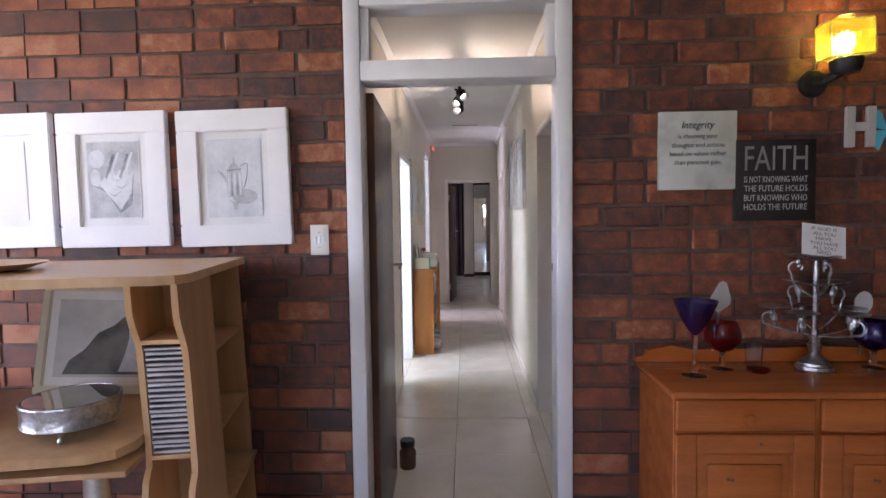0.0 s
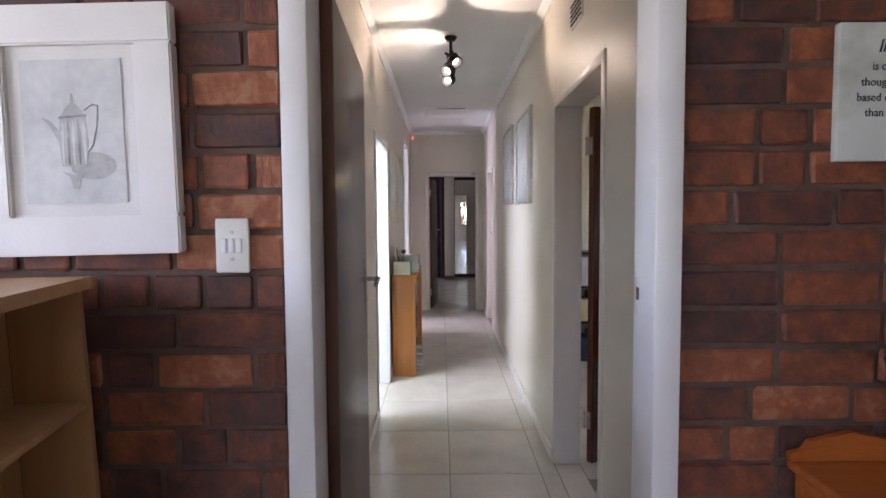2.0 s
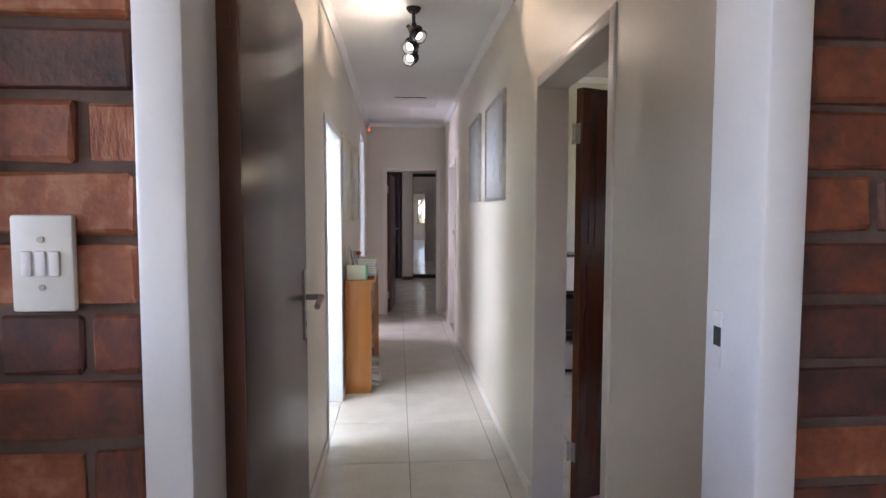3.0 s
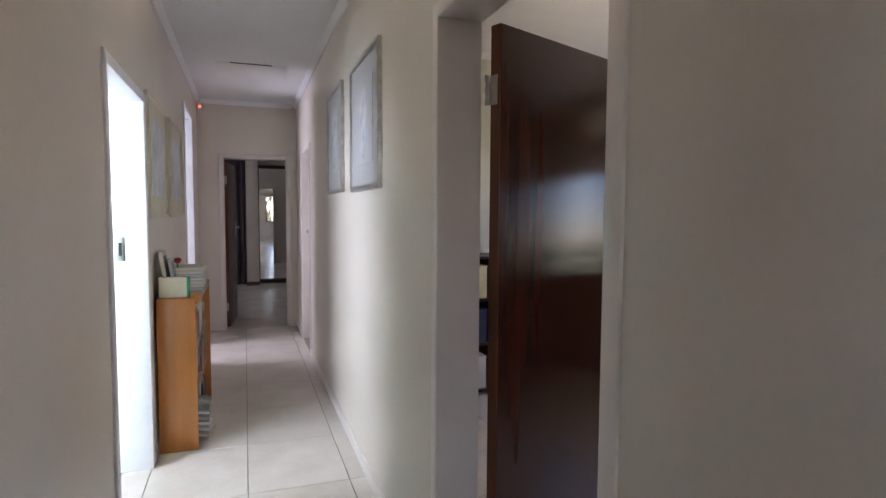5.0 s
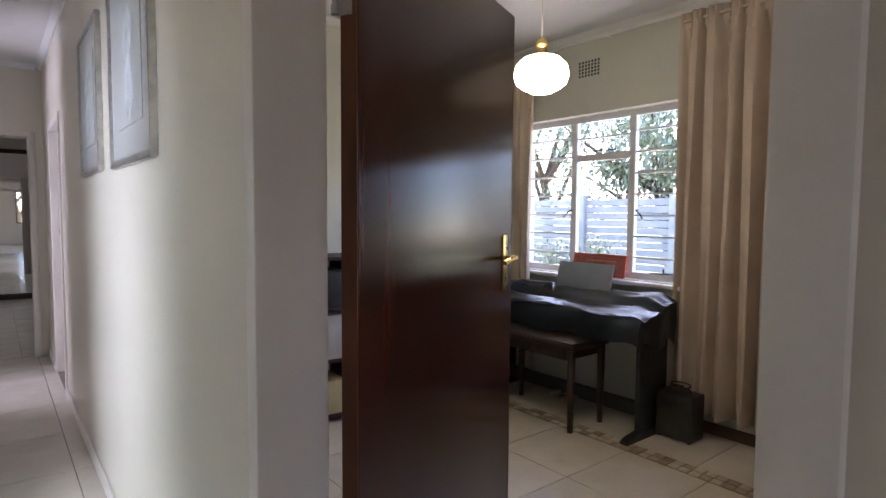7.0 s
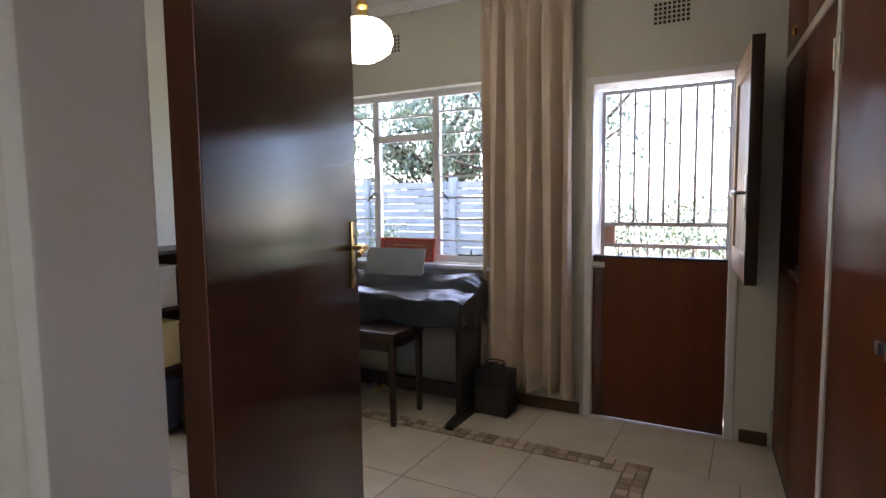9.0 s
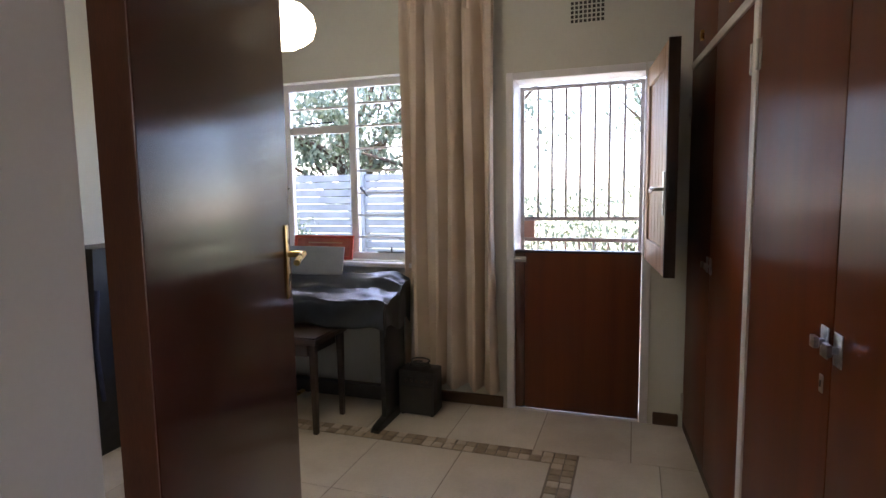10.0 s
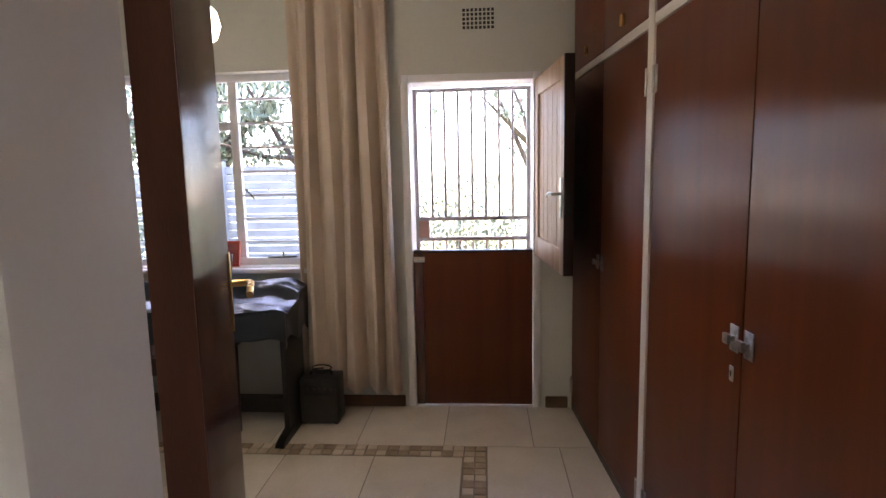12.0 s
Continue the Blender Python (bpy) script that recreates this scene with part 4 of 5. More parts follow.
for z, txt, wd in ((0.036, "IF GOD IS", 0.09), (0.018, "ALL YOU", 0.08), (0.000, "HAVE,", 0.06), (-0.018, "YOU HAVE", 0.10), (-0.035, "ALL YOU", 0.08), (-0.051, "NEED", 0.05)):
    words("lettering", txt, 0.018, M_greylet, cdp, Matrix.Translation((0, -0.005, z)), fit=wd)


# ---- windows ----
def window_x(name, x, y0, y1, z0, z1, muls, bars, label, mat_f, frame_w=0.045):
    """A steel window in a wall along y; muls: y of the uprights; bars: per light, the heights of its bars."""
    w = tagged(new(name), label, "window", kind="structure")
    d = 0.035
    fr = part("window_frame", boxes([(x, y0, z0, x + d, y0 + frame_w, z1), (x, y1 - frame_w, z0, x + d, y1, z1), (x, y0 + frame_w, z0, x + d, y1 - frame_w, z0 + frame_w), (x, y0 + frame_w, z1 - frame_w, x + d, y1 - frame_w, z1)]), mat_f, w)
    edges = [y0 + frame_w] + [m for m in muls] + [y1 - frame_w]
    for m in muls:
        part("mullion", box(x - 0.004, m - 0.027, z0 + frame_w + 0.001, x + d + 0.002, m + 0.027, z1 - frame_w - 0.001, 0.004), mat_f, w)
    for i, (a, b) in enumerate(zip(edges, edges[1:])):
        a2, b2 = a + (0.0275 if i else 0.0005), b - (0.0275 if i < len(edges) - 2 else 0.0005)
        for z, hw in bars[i]:
            part("glazing_bar", box(x + 0.004, a2, z - hw, x + d - 0.006, b2, z + hw), mat_f, w)
        zs = [z0 + frame_w] + [z for z, _ in bars[i]] + [z1 - frame_w]
        for lo, hi in zip(zs, zs[1:]):
            p = part("pane", box(x + 0.015, a2, lo, x + 0.018, b2, hi), M_pane, w)
            p.visible_shadow = False
    return w


thin = 0.0065
sideb = [(0.93 + 1.22 * k / 8, thin) for k in range(1, 8)]
midb = [(1.83, 0.026), (1.98, thin)]
win = window_x("window_1", 3.945, 5.65, 7.21, 0.93, 2.15, [6.17, 6.69], [sideb, midb, sideb], "white steel cottage-pane window", M_gloss)
part("window_sill", box(3.80, 5.62, 0.895, 3.944, 7.24, 0.925, 0.006), M_gloss, win)
for y, s in ((6.105, -1), (6.69, 1)):
    part("catch_handle", tube([(3.935, y, 1.425), (3.905, y, 1.425), (3.90, y + s * 0.03, 1.40), (3.895, y + s * 0.06, 1.365)], 0.006), M_black, win, "dark window catch")
part("stay_bar", tube([(3.93, 6.30, 1.875), (3.915, 6.34, 1.875), (3.912, 6.52, 1.872)], 0.006), M_black, win, "dark casement stay")
part("peg_stay", tube([(3.93, 5.80, 0.985), (3.91, 5.86, 0.985), (3.90, 5.98, 0.985)], 0.006), M_black, win)
part("peg", rod((3.905, 5.88, 0.985), (3.905, 5.88, 1.02), 0.006), M_black, win)


def window_plain(name, m, w, h, n, label):
    """A window in the local x-z plane, for the rooms seen only in passing."""
    t = tagged(new(name), label, "window", kind="structure")
    t.matrix_world = m
    part("window_frame", boxes([(-w / 2, 0, 0, -w / 2 + 0.05, 0.05, h), (w / 2 - 0.05, 0, 0, w / 2, 0.05, h), (-w / 2 + 0.05, 0, 0, w / 2 - 0.05, 0.05, 0.05), (-w / 2 + 0.05, 0, h - 0.05, w / 2 - 0.05, 0.05, h)]), M_dkwood, t)
    for k in range(1, n):
        part("mullion", box(-w / 2 + k * w / n - 0.02, 0.002, 0.0505, -w / 2 + k * w / n + 0.02, 0.048, h - 0.0505), M_dkwood, t)
        part("glazing_bar", box(-w / 2 + (k - 1) * w / n + 0.051, 0.01, h * k / n - 0.012, -w / 2 + k * w / n - 0.021, 0.04, h * k / n + 0.012), M_dkwood, t)
    p = part("pane", box(-w / 2 + 0.05, 0.022, 0.05, w / 2 - 0.05, 0.026, h - 0.05), M_pane, t)
    p.visible_shadow = False


window_plain("window_2", pose(0.45, -3.28, 0.9), 0.7, 1.3, 3, "dark framed living room window")
# unseen second window, put in only to go with the south fill lamp
window_plain("window_3_added", pose(-1.6, -3.28, 0.8), 1.4, 1.5, 3, "dark framed living room window")


# ---- passage ----
def spot_cluster():
    t = thing("ceiling_spotlight", "black ceiling spotlight bar with three lit spots", "spotlight", pose(0.14, 5.76, H))
    part("base", lathe([(0.0, -0.03), (0.03, -0.028), (0.045, -0.008), (0.045, 0), (0.0, 0)], 20), M_black, t)
    part("stem", rod((0, 0, -0.03), (0, 0, -0.13), 0.011), M_black, t)
    part("bar", tube([(0, -0.10, -0.13), (0, 0.0, -0.14), (0, 0.22, -0.16)], 0.016), M_black, t)
    for k, (y, dx, dy) in enumerate(((-0.08, 0.045, -0.04), (0.04, -0.04, -0.05), (0.18, -0.035, -0.06))):
        z = -0.175 - 0.035 * k
        head = Matrix.Translation((dx * 0.2, y, z)) @ Vector((dx, dy, -0.05)).to_track_quat("Z", "Y").to_matrix().to_4x4()
        can = part("spot_head", moved(lathe([(0.0, -0.05), (0.022, -0.045), (0.036, -0.01), (0.042, 0.045), (0.046, 0.05), (0.046, 0.056), (0.038, 0.056), (0.030, 0.0), (0.0, -0.005)], 20), head), M_black, t)
        part("reflector_bulb", moved(lathe([(0.0, 0.012), (0.024, 0.022), (0.023, 0.034), (0.0, 0.038)], 18), head), M_spot, can, "lit reflector bulb")
        part("knuckle", moved(lathe([(0.0, -0.085), (0.012, -0.08), (0.012, -0.05), (0.0, -0.045)], 12), head), M_black, can)
        part("cooling_ring", moved(lathe([(0.046, 0.0), (0.05, 0.002), (0.05, 0.008), (0.046, 0.01)], 20), head), M_black, can)
    return t


spot_cluster()
for p, q in (((0.17, 5.35, 2.46), (0.75, 4.7, 2.68)), ((0.10, 5.50, 2.44), (-0.38, 5.0, 2.72)), ((0.10, 5.6, 2.40), (-0.2, 5.9, 2.74))):
    d = lamp("passage_spot", "SPOT", 1.6, look(p, q), (1.0, 0.84, 0.6), radius=0.03)
    d.data.spot_size, d.data.spot_blend = radians(95), 0.9

ht = thing("ceiling_hatch", "flush white ceiling hatch with one sagging edge", "ceiling hatch", pose(0.19, 8.78, H))
part("panel", moved(box(-0.30, -0.30, -0.004, 0.30, 0.30, -0.001, 0.001), pose(0, 0, -0.001, 0.15, 0, 0)), M_ceil, ht)
part("gap", box(-0.18, -0.318, -0.006, 0.17, -0.302, -0.001), M_vent, ht, "dark gap along the edge")
al = thing("motion_sensor", "small white alarm sensor with a red light", "alarm sensor", pose(-0.36, 10.33, 2.655))
part("body", box(-0.03, -0.03, -0.045, 0.03, 0.03, 0.045, 0.01), M_white, al)
M_led = mat("red_led", (1.0, 0.08, 0.02), rough=0.4, emit=1.0, bump=0)
part("led", box(-0.008, -0.034, -0.015, 0.008, -0.0305, 0.0), M_led, al, "red light")


def air_brick(name, m, n, k, label):
    t = thing(name, label, "air vent", m)
    bm = bmesh.new()
    part("plate", box(-0.105, -0.003, -0.07, 0.105, 0.0, 0.07, 0.001, 1), M_bedwall, t)
    for i in range(n):
        for j in range(k):
            x, z = -0.085 + 0.17 * i / (n - 1), -0.05 + 0.10 * j / (k - 1)
            part("hole", box(x - 0.008, -0.0045, z - 0.0085, x + 0.008, -0.0032, z + 0.0085), M_vent, t)
    return t


air_brick("air_vent", pose(3.857, 4.60, 2.405, 0, 0, -90), 8, 5, "pierced air brick above the stable door")
air_brick("air_vent", pose(3.857, 6.50, 2.485, 0, 0, -90), 7, 5, "pierced air brick above the window")
lv = thing("louvre_vent", "cream slatted vent high on the passage wall", "air vent", pose(0.72, 4.40, 2.44, 0, 0, -90))
part("frame", box(-0.11, -0.008, -0.06, 0.11, 0, 0.06, 0.002), M_frame, lv)
for k in range(5):
    part("slat", box(-0.10, -0.012, -0.047 + k * 0.022, 0.10, -0.0085, -0.037 + k * 0.022), M_vent, lv)

for xs, yc, zc, w, h, rz, lab in ((0.72, 6.075, 1.905, 0.73, 0.70, -90, "silver framed botanical print on the passage wall"), (0.72, 7.09, 1.925, 0.65, 0.71, -90, "silver framed grey print on the passage wall"),
                                  (-0.405, 6.98, 1.75, 0.75, 0.71, 90, "cream framed faded print above the bookcase"), (-0.405, 7.98, 1.75, 0.78, 0.71, 90, "cream framed faded print on the passage wall")):
    t, art, yy = framed("framed_print", w, h, 0.026, 0.026, pose(xs, yc, zc, 0, 0, rz), M_steel if rz < 0 else M_cream, M_cream if rz > 0 else M_mount, M_sketch if rz > 0 else M_mount, lab, mat_w=0.11)
    t["group"] = "passage pictures"
    if rz < 0:
        part("printed_stem", blob([(-0.06, -0.17), (0.02, -0.19), (0.09, -0.10), (0.05, 0.02), (0.10, 0.12), (0.02, 0.2), (-0.05, 0.15), (-0.09, 0.03), (-0.03, -0.05)], yy), M_pencil, art)

# low pine bookcase with books and papers
BK = pose(-0.389, 6.735, 0)
bc = thing("bookcase", "low orange pine bookcase full of books and magazines", "bookcase", BK)
part("end_panel", box(0, 0, 0, 0.212, 0.02, 0.925, 0.003), M_pinev, bc)
part("end_panel", box(0, 0.96, 0, 0.235, 0.98, 0.925, 0.003), M_pinev, bc)
part("back", box(0, 0.0205, 0.02, 0.01, 0.9595, 0.90), M_pinev, bc)
part("top", box(0.0, 0.0205, 0.895, 0.235, 0.9595, 0.93, 0.003), M_pinev, bc)
for z in (0.05, 0.34, 0.62):
    part("shelf", box(0.0105, 0.0205, z - 0.02, 0.205, 0.9595, z, 0.002), M_pinev, bc)
rng = random.Random(4)


def book(x, y, z, w, d, h, mat_c, label, m=None, up=False):
    t = thing("book", label, "book", (m or Matrix.Identity(4)) @ pose(x, y, z), "books")
    e = 0.004
    part("cover", boxes([(0, 0, 0, w, d, e), (0, 0, h - e, w, d, h), (0, 0, e, e, d, h - e)] if not up else [(0, 0, 0, w, e, h), (0, d - e, 0, w, d, h), (w - e, e, 0, w, d - e, h)]), mat_c, t)
    part("page_block", box(e + 0.0004, 0.004, e + 0.0002, w - 0.005, d - 0.004, h - e - 0.0002) if not up else box(0.005, e + 0.0003, 0.004, w - e - 0.0004, d - e - 0.0003, h - 0.004), M_paper, t)
    return t


for z, hh in ((0.0505, 0.22), (0.3405, 0.22), (0.6205, 0.2)):
    y = 0.03
    while y < 0.93:
        w = rng.uniform(0.018, 0.05)
        book(0.02, y, z, rng.uniform(0.15, 0.185), w, hh + rng.uniform(-0.05, 0.03), M_book1, "worn book standing in the pine bookcase", BK, True)
        y += w + 0.002
for k in range(7):
    book(0.012 + rng.uniform(0, 0.012), 0.05 + rng.uniform(0, 0.02), 0.931 + k * 0.0215, 0.22, 0.27, 0.021, (M_lightgrey, M_cream, M_cream, M_lightgrey)[k % 4], "magazine in a stack on the bookcase", BK @ pose(0, 0.22, 0))
pb = thing("photo_frame", "leaning photo frame on the pine bookcase", "photo frame", BK @ pose(0.06, 0.16, 0.931, 0, -9, 0))
part("frame", box(-0.01, -0.09, 0, 0.01, 0.09, 0.27, 0.003), M_cream, pb)
part("photo", box(0.0105, -0.07, 0.03, 0.012, 0.07, 0.24), M_pencil_dark, pb)
pb2 = thing("photo_frame", "dark leaning picture beside the magazines", "photo frame", BK @ pose(0.10, 0.14, 0.931, 0, -9, 0))
part("frame", box(-0.006, -0.075, 0, 0.008, 0.075, 0.23, 0.003), M_lightgrey, pb2)
part("photo", box(0.0085, -0.06, 0.02, 0.010, 0.06, 0.21), M_pencil_dark, pb2)
cdn = thing("cream_folder", "small cream folder with a green spine", "folder", BK @ pose(0.015, 0.02, 0.9255))
part("cover", box(0, 0, 0.0055, 0.15, 0.05, 0.125, 0.002), M_cream, cdn)
part("spine", box(0.1502, 0, 0.0055, 0.165, 0.05, 0.125, 0.002), M_green, cdn)
ro = thing("red_rose", "small red ornament on the magazines", "ornament", BK @ pose(0.09, 0.30, 1.08))
part("stem", rod((0, 0, 0), (0, 0, 0.03), 0.006), M_green, ro)
part("bloom", lathe([(0.0, 0.025), (0.014, 0.03), (0.024, 0.045), (0.022, 0.06), (0.01, 0.066), (0.0, 0.062)], 10), M_red, ro)
for k in range(6):
    mg = thing("magazine", "loose magazine sliding out of the lowest shelf", "magazine", BK @ pose(0.14, 0.12 + 0.012 * k, 0.052 + k * 0.03, 3 * (k % 3 - 1), 8, rng.uniform(-8, 8)), "loose magazines")
    part("cover", box(0, 0, 0, 0.125, 0.20, 0.016, 0.002, 1), (M_lightgrey, M_paper, M_book1)[k % 3], mg)

# brown door stop with a glass jar on the floor behind the passage door
jr = thing("door_stop", "brown glass jar with a black lid used as a door stop", "jar", pose(-0.18, 3.95, 0.002))
M_brownglass = mat("brown_glass", (0.16, 0.07, 0.03), (0.22, 0.10, 0.04), rough=0.1, trans=0.5, bump=0)
part("jar", lathe([(0.0, 0), (0.045, 0), (0.05, 0.01), (0.05, 0.10), (0.035, 0.125), (0.035, 0.13), (0.0, 0.13)], 24), M_brownglass, jr)
part("lid", lathe([(0.0, 0.1305), (0.042, 0.1305), (0.044, 0.135), (0.044, 0.165), (0.04, 0.17), (0.0, 0.17)], 24), M_black, jr, "black screw lid")


# ---- end room ----
def curtain(name, m, width, height, folds, depth, material, label, seed, thick=0.004, flare=0.0):
    """A pleated curtain in the local x-z plane hanging from z=height."""
    rng = random.Random(seed)
    bm = bmesh.new()
    nx, nz = folds * 10, 26
    ph = [rng.uniform(-0.5, 0.5) for _ in range(folds + 2)]
    amp = [rng.uniform(0.6, 1.25) for _ in range(folds + 2)]
    grid = []
    for j in range(nz + 1):
        v = j / nz
        row = []
        for i in range(nx + 1):
            u = i / nx
            f = u * folds
            k = int(f)
            a = amp[k] * (1 - (f - k)) + amp[k + 1] * (f - k)
            p = ph[k] * (1 - (f - k)) + ph[k + 1] * (f - k)
            low = 1.0 - 0.35 * max(0.0, (v - 0.9) / 0.1)
            y = depth * a * low * (math.sin(2 * math.pi * f + p * (1.2 - v)) + 0.3 * math.sin(4 * math.pi * f + 3 * p + 2 * v)) + 0.012 * math.sin(3 * v + 5 * u)
            x = (u - 0.5) * width * (1 + flare * (1 - v)) + 0.012 * math.sin(2 * math.pi * f * 0.5 + 4 * v + p)
            if v > 0.955:
                y = y * 0.55 + 0.010 * math.sin(2 * math.pi * f * 3)
            row.append(bm.verts.new((x, y, height * v + 0.008 * math.sin(9 * u + seed) * (1 - v))))
        grid.append(row)
    for j in range(nz):
        for i in range(nx):
            bm.faces.new((grid[j][i], grid[j][i + 1], grid[j + 1][i + 1], grid[j + 1][i]))
    t = thing(name, label, "curtain", m)
    c = part("drape", bm, material, t)
    so = c.modifiers.new("thickness", "SOLIDIFY")
    so.thickness = thick
    part("heading_tape", box(-width / 2, -0.006, height - 0.06, width / 2, 0.006, height - 0.045), material, t)
    return t


curtain("purple_curtain", pose(-0.35, 14.8, 0.02), 0.95, 2.4, 7, 0.03, M_purple, "dark purple floor-length curtain in the end room", 3)
structure("pillar", box(0.14, 14.6, 0.0, 0.36, 15.0, H, 0.004), M_wall, "cream wall pillar beside the mirror", "pillar")
skirting("baseboard_9", 0.13, 14.585, 0.37, 14.60, 0.075, M_skirt, "dark skirting")
mw = thing("mirror_wardrobe", "wardrobe with full-height mirror doors in the end room", "wardrobe", pose(0.37, 14.9, 0, 0, 0, -1.6))
part("body", box(0, 0.03, 0, 1.2, 0.10, 2.35), M_dkwood, mw)
for k in range(2):
    dd = part("mirror_door", box(0.004 + k * 0.6, 0.006, 0.07, 0.596 + k * 0.6, 0.029, 2.3), M_dkwood, mw)
    part("mirror", box(0.012 + k * 0.6, 0.001, 0.09, 0.588 + k * 0.6, 0.0055, 2.28), M_mirror, dd, "full-height mirror")
part("plinth", box(0, 0.0, 0, 1.2, 0.0295, 0.065), M_dkwood, mw)

# ---- bedroom ----
# built-in cupboards, their front runs slightly off square
C = pose(2.59, 3.945, 0, 0, 0, 4.3)


def cupboard(name, x0, x1, label, doors, lock_x=None):
    t = thing(name, label, "cupboard", C)
    part("carcass", box(x0, -0.55, 0.0, x1, -0.024, 2.66), M_cup, t)
    part("rail", box(x0, -0.0235, 2.025, x1, 0.004, 2.065, 0.003), M_frame, t, "cream painted rail")
    part("kick", box(x0, -0.0235, 0.0, x1, -0.002, 0.045), M_dkwood, t)
    n = len(doors)
    for a, b, hinge_left in doors:
        d = part("cupboard_door", box(a, -0.0235, 0.05, b, 0.0, 2.02, 0.0025), M_cup, t)
        hx = a if hinge_left else b
        for z in (0.16, 1.83):
            h = part("hinge", rod((hx, 0.006, z - 0.05), (hx, 0.006, z + 0.05), 0.006), M_steel, d, "worn metal butt hinge")
            for s in (-1, 1):
                part("hinge_plate", box(hx + s * 0.016 - 0.012, 0.0005, z - 0.05, hx + s * 0.016 + 0.012, 0.003, z + 0.05), M_steel, h)
        u = part("upper_door", box(a, -0.0235, 2.07, b, 0.0, 2.655, 0.0025), M_cup, t)
        part("pull", box((a + b) / 2 - 0.012, 0.0005, 2.11, (a + b) / 2 + 0.012, 0.018, 2.16, 0.004), M_brass, u, "small metal pull")
        kx = b - 0.035 if hinge_left else a + 0.035
        k = part("pull_plate", box(kx - 0.022, 0.0003, 1.0, kx + 0.022, 0.004, 1.075, 0.002), M_silver, d, "square metal door pull")
        part("knob", moved(lathe([(0.0, 0.0), (0.010, 0), (0.010, 0.012), (0.019, 0.016), (0.019, 0.026), (0.0, 0.028)], 4), pose(kx, 0.003, 1.038, -90, 0, 0) @ pose(0, 0, 0, 0, 0, 45)), M_silver, k)
    return t


cupboard("built_in_cupboard", -1.70, -0.031, "red-brown veneered built-in cupboard, doors closed", [(-1.69, -0.722, True), (-0.717, -0.036, False)])
cupboard("built_in_cupboard", 0.031, 1.25, "dark red-brown veneered cupboard beside the stable door", [(0.036, 0.64, True), (0.645, 1.245, False)])
ps = thing("cupboard_post", "cream painted upright between the cupboards", "post", C)
part("post", box(-0.0305, -0.2, 0, 0.0305, 0.006, 2.66, 0.003), M_frame, ps)
es = thing("escutcheon", "small metal keyhole plate on the cupboard door", "escutcheon", C @ pose(-0.675, 0.0004, 0.935))
part("plate", box(-0.011, 0, -0.022, 0.011, 0.003, 0.022, 0.002), M_steel, es)
part("keyhole", box(-0.003, 0.0031, -0.008, 0.003, 0.0045, 0.008), M_black, es)

# stable door: lower half shut, upper half open
door_frame_x("door_frame_7", 3.857, 4.06, 4.265, 5.04, 2.06, 0.035, M_gloss, "white painted frame of the stable door")
sd = tagged(new("door_5"), "dark red-brown lower half of a stable door, shut", "door", kind="structure")
part("leaf", box(3.872, 4.28, 0.01, 3.915, 4.965, 1.005, 0.003), M_cup, sd)
part("lock_stile", box(3.868, 4.9655, 0.01, 3.916, 5.026, 1.005, 0.003), M_maho, sd)
part("weather_bar", box(3.862, 4.28, 1.006, 3.93, 5.026, 1.022, 0.003), M_dkwood, sd)
part("bolt", rod((3.858, 4.955, 0.965), (3.858, 5.04, 0.965), 0.007), M_steel, sd, "steel barrel bolt")
part("bolt_plate", box(3.863, 4.955, 0.948, 3.8675, 5.024, 0.982), M_steel, sd)
ud = tagged(new("door_6"), "upper half of the stable door, swung open, pale panelled side", "door", kind="structure")
ud.matrix_world = pose(3.85, 4.268, 0.99, 0, 0, 186)
# local x from the hinge, local -y faces the window side
for nm, b in (("stile", (0.0, -0.0, 0.0, 0.09, 0.04, 1.055)), ("stile", (0.635, 0.0, 0.0, 0.725, 0.04, 1.055)), ("rail", (0.0905, 0.0, 0.0, 0.6345, 0.04, 0.12)), ("rail", (0.0905, 0.0, 0.955, 0.6345, 0.04, 1.055))):
    part(nm, box(*b, 0.002), M_palewood, ud)
for k in range(5):
    part("board", box(0.091 + k * 0.1088, 0.012, 0.1205, 0.198 + k * 0.1088, 0.03, 0.9545, 0.003, 1), M_palewood, ud)
part("inner_face", box(0.001, 0.0402, 0.001, 0.724, 0.046, 1.054), M_maho, ud, "dark stained inner face")
part("edge_strip", box(0.7252, -0.004, 0.0, 0.742, 0.046, 1.055, 0.002), M_dkwood, ud, "dark closing edge")
part("lock_plate", box(0.7422, 0.005, 0.30, 0.744, 0.035, 0.52), M_black, ud)
lever(ud, 0.68, 0.0, 0.40, M_steel, out=-1, side=-1)

gt = thing("security_gate", "painted steel security gate outside the stable door", "gate", pose(4.075, 0, 0))
part("gate_frame", boxes([(0, 4.275, 0.03, 0.025, 4.30, 2.045), (0, 5.005, 0.03, 0.025, 5.03, 2.045), (0, 4.3, 2.02, 0.025, 5.005, 2.045), (0, 4.3, 0.03, 0.025, 5.005, 0.055)], 0.002), M_gate, gt)
for z in (1.07, 1.205):
    part("rail", box(0.001, 4.3005, z - 0.0125, 0.024, 5.0045, z + 0.0125, 0.002), M_gate, gt)
for k in range(7):
    y = 4.3 + 0.705 * (k + 1) / 8
    part("bar", rod((0.0125, y, 1.218), (0.0125, y, 2.02), 0.0085), M_gate, gt)
    part("bar", rod((0.0125, y, 0.055), (0.0125, y, 1.057), 0.007), M_gate, gt)
part("lock_box", box(-0.005, 4.94, 1.083, 0.03, 5.0045, 1.192, 0.002), M_pinkwall, gt, "painted steel lock box")

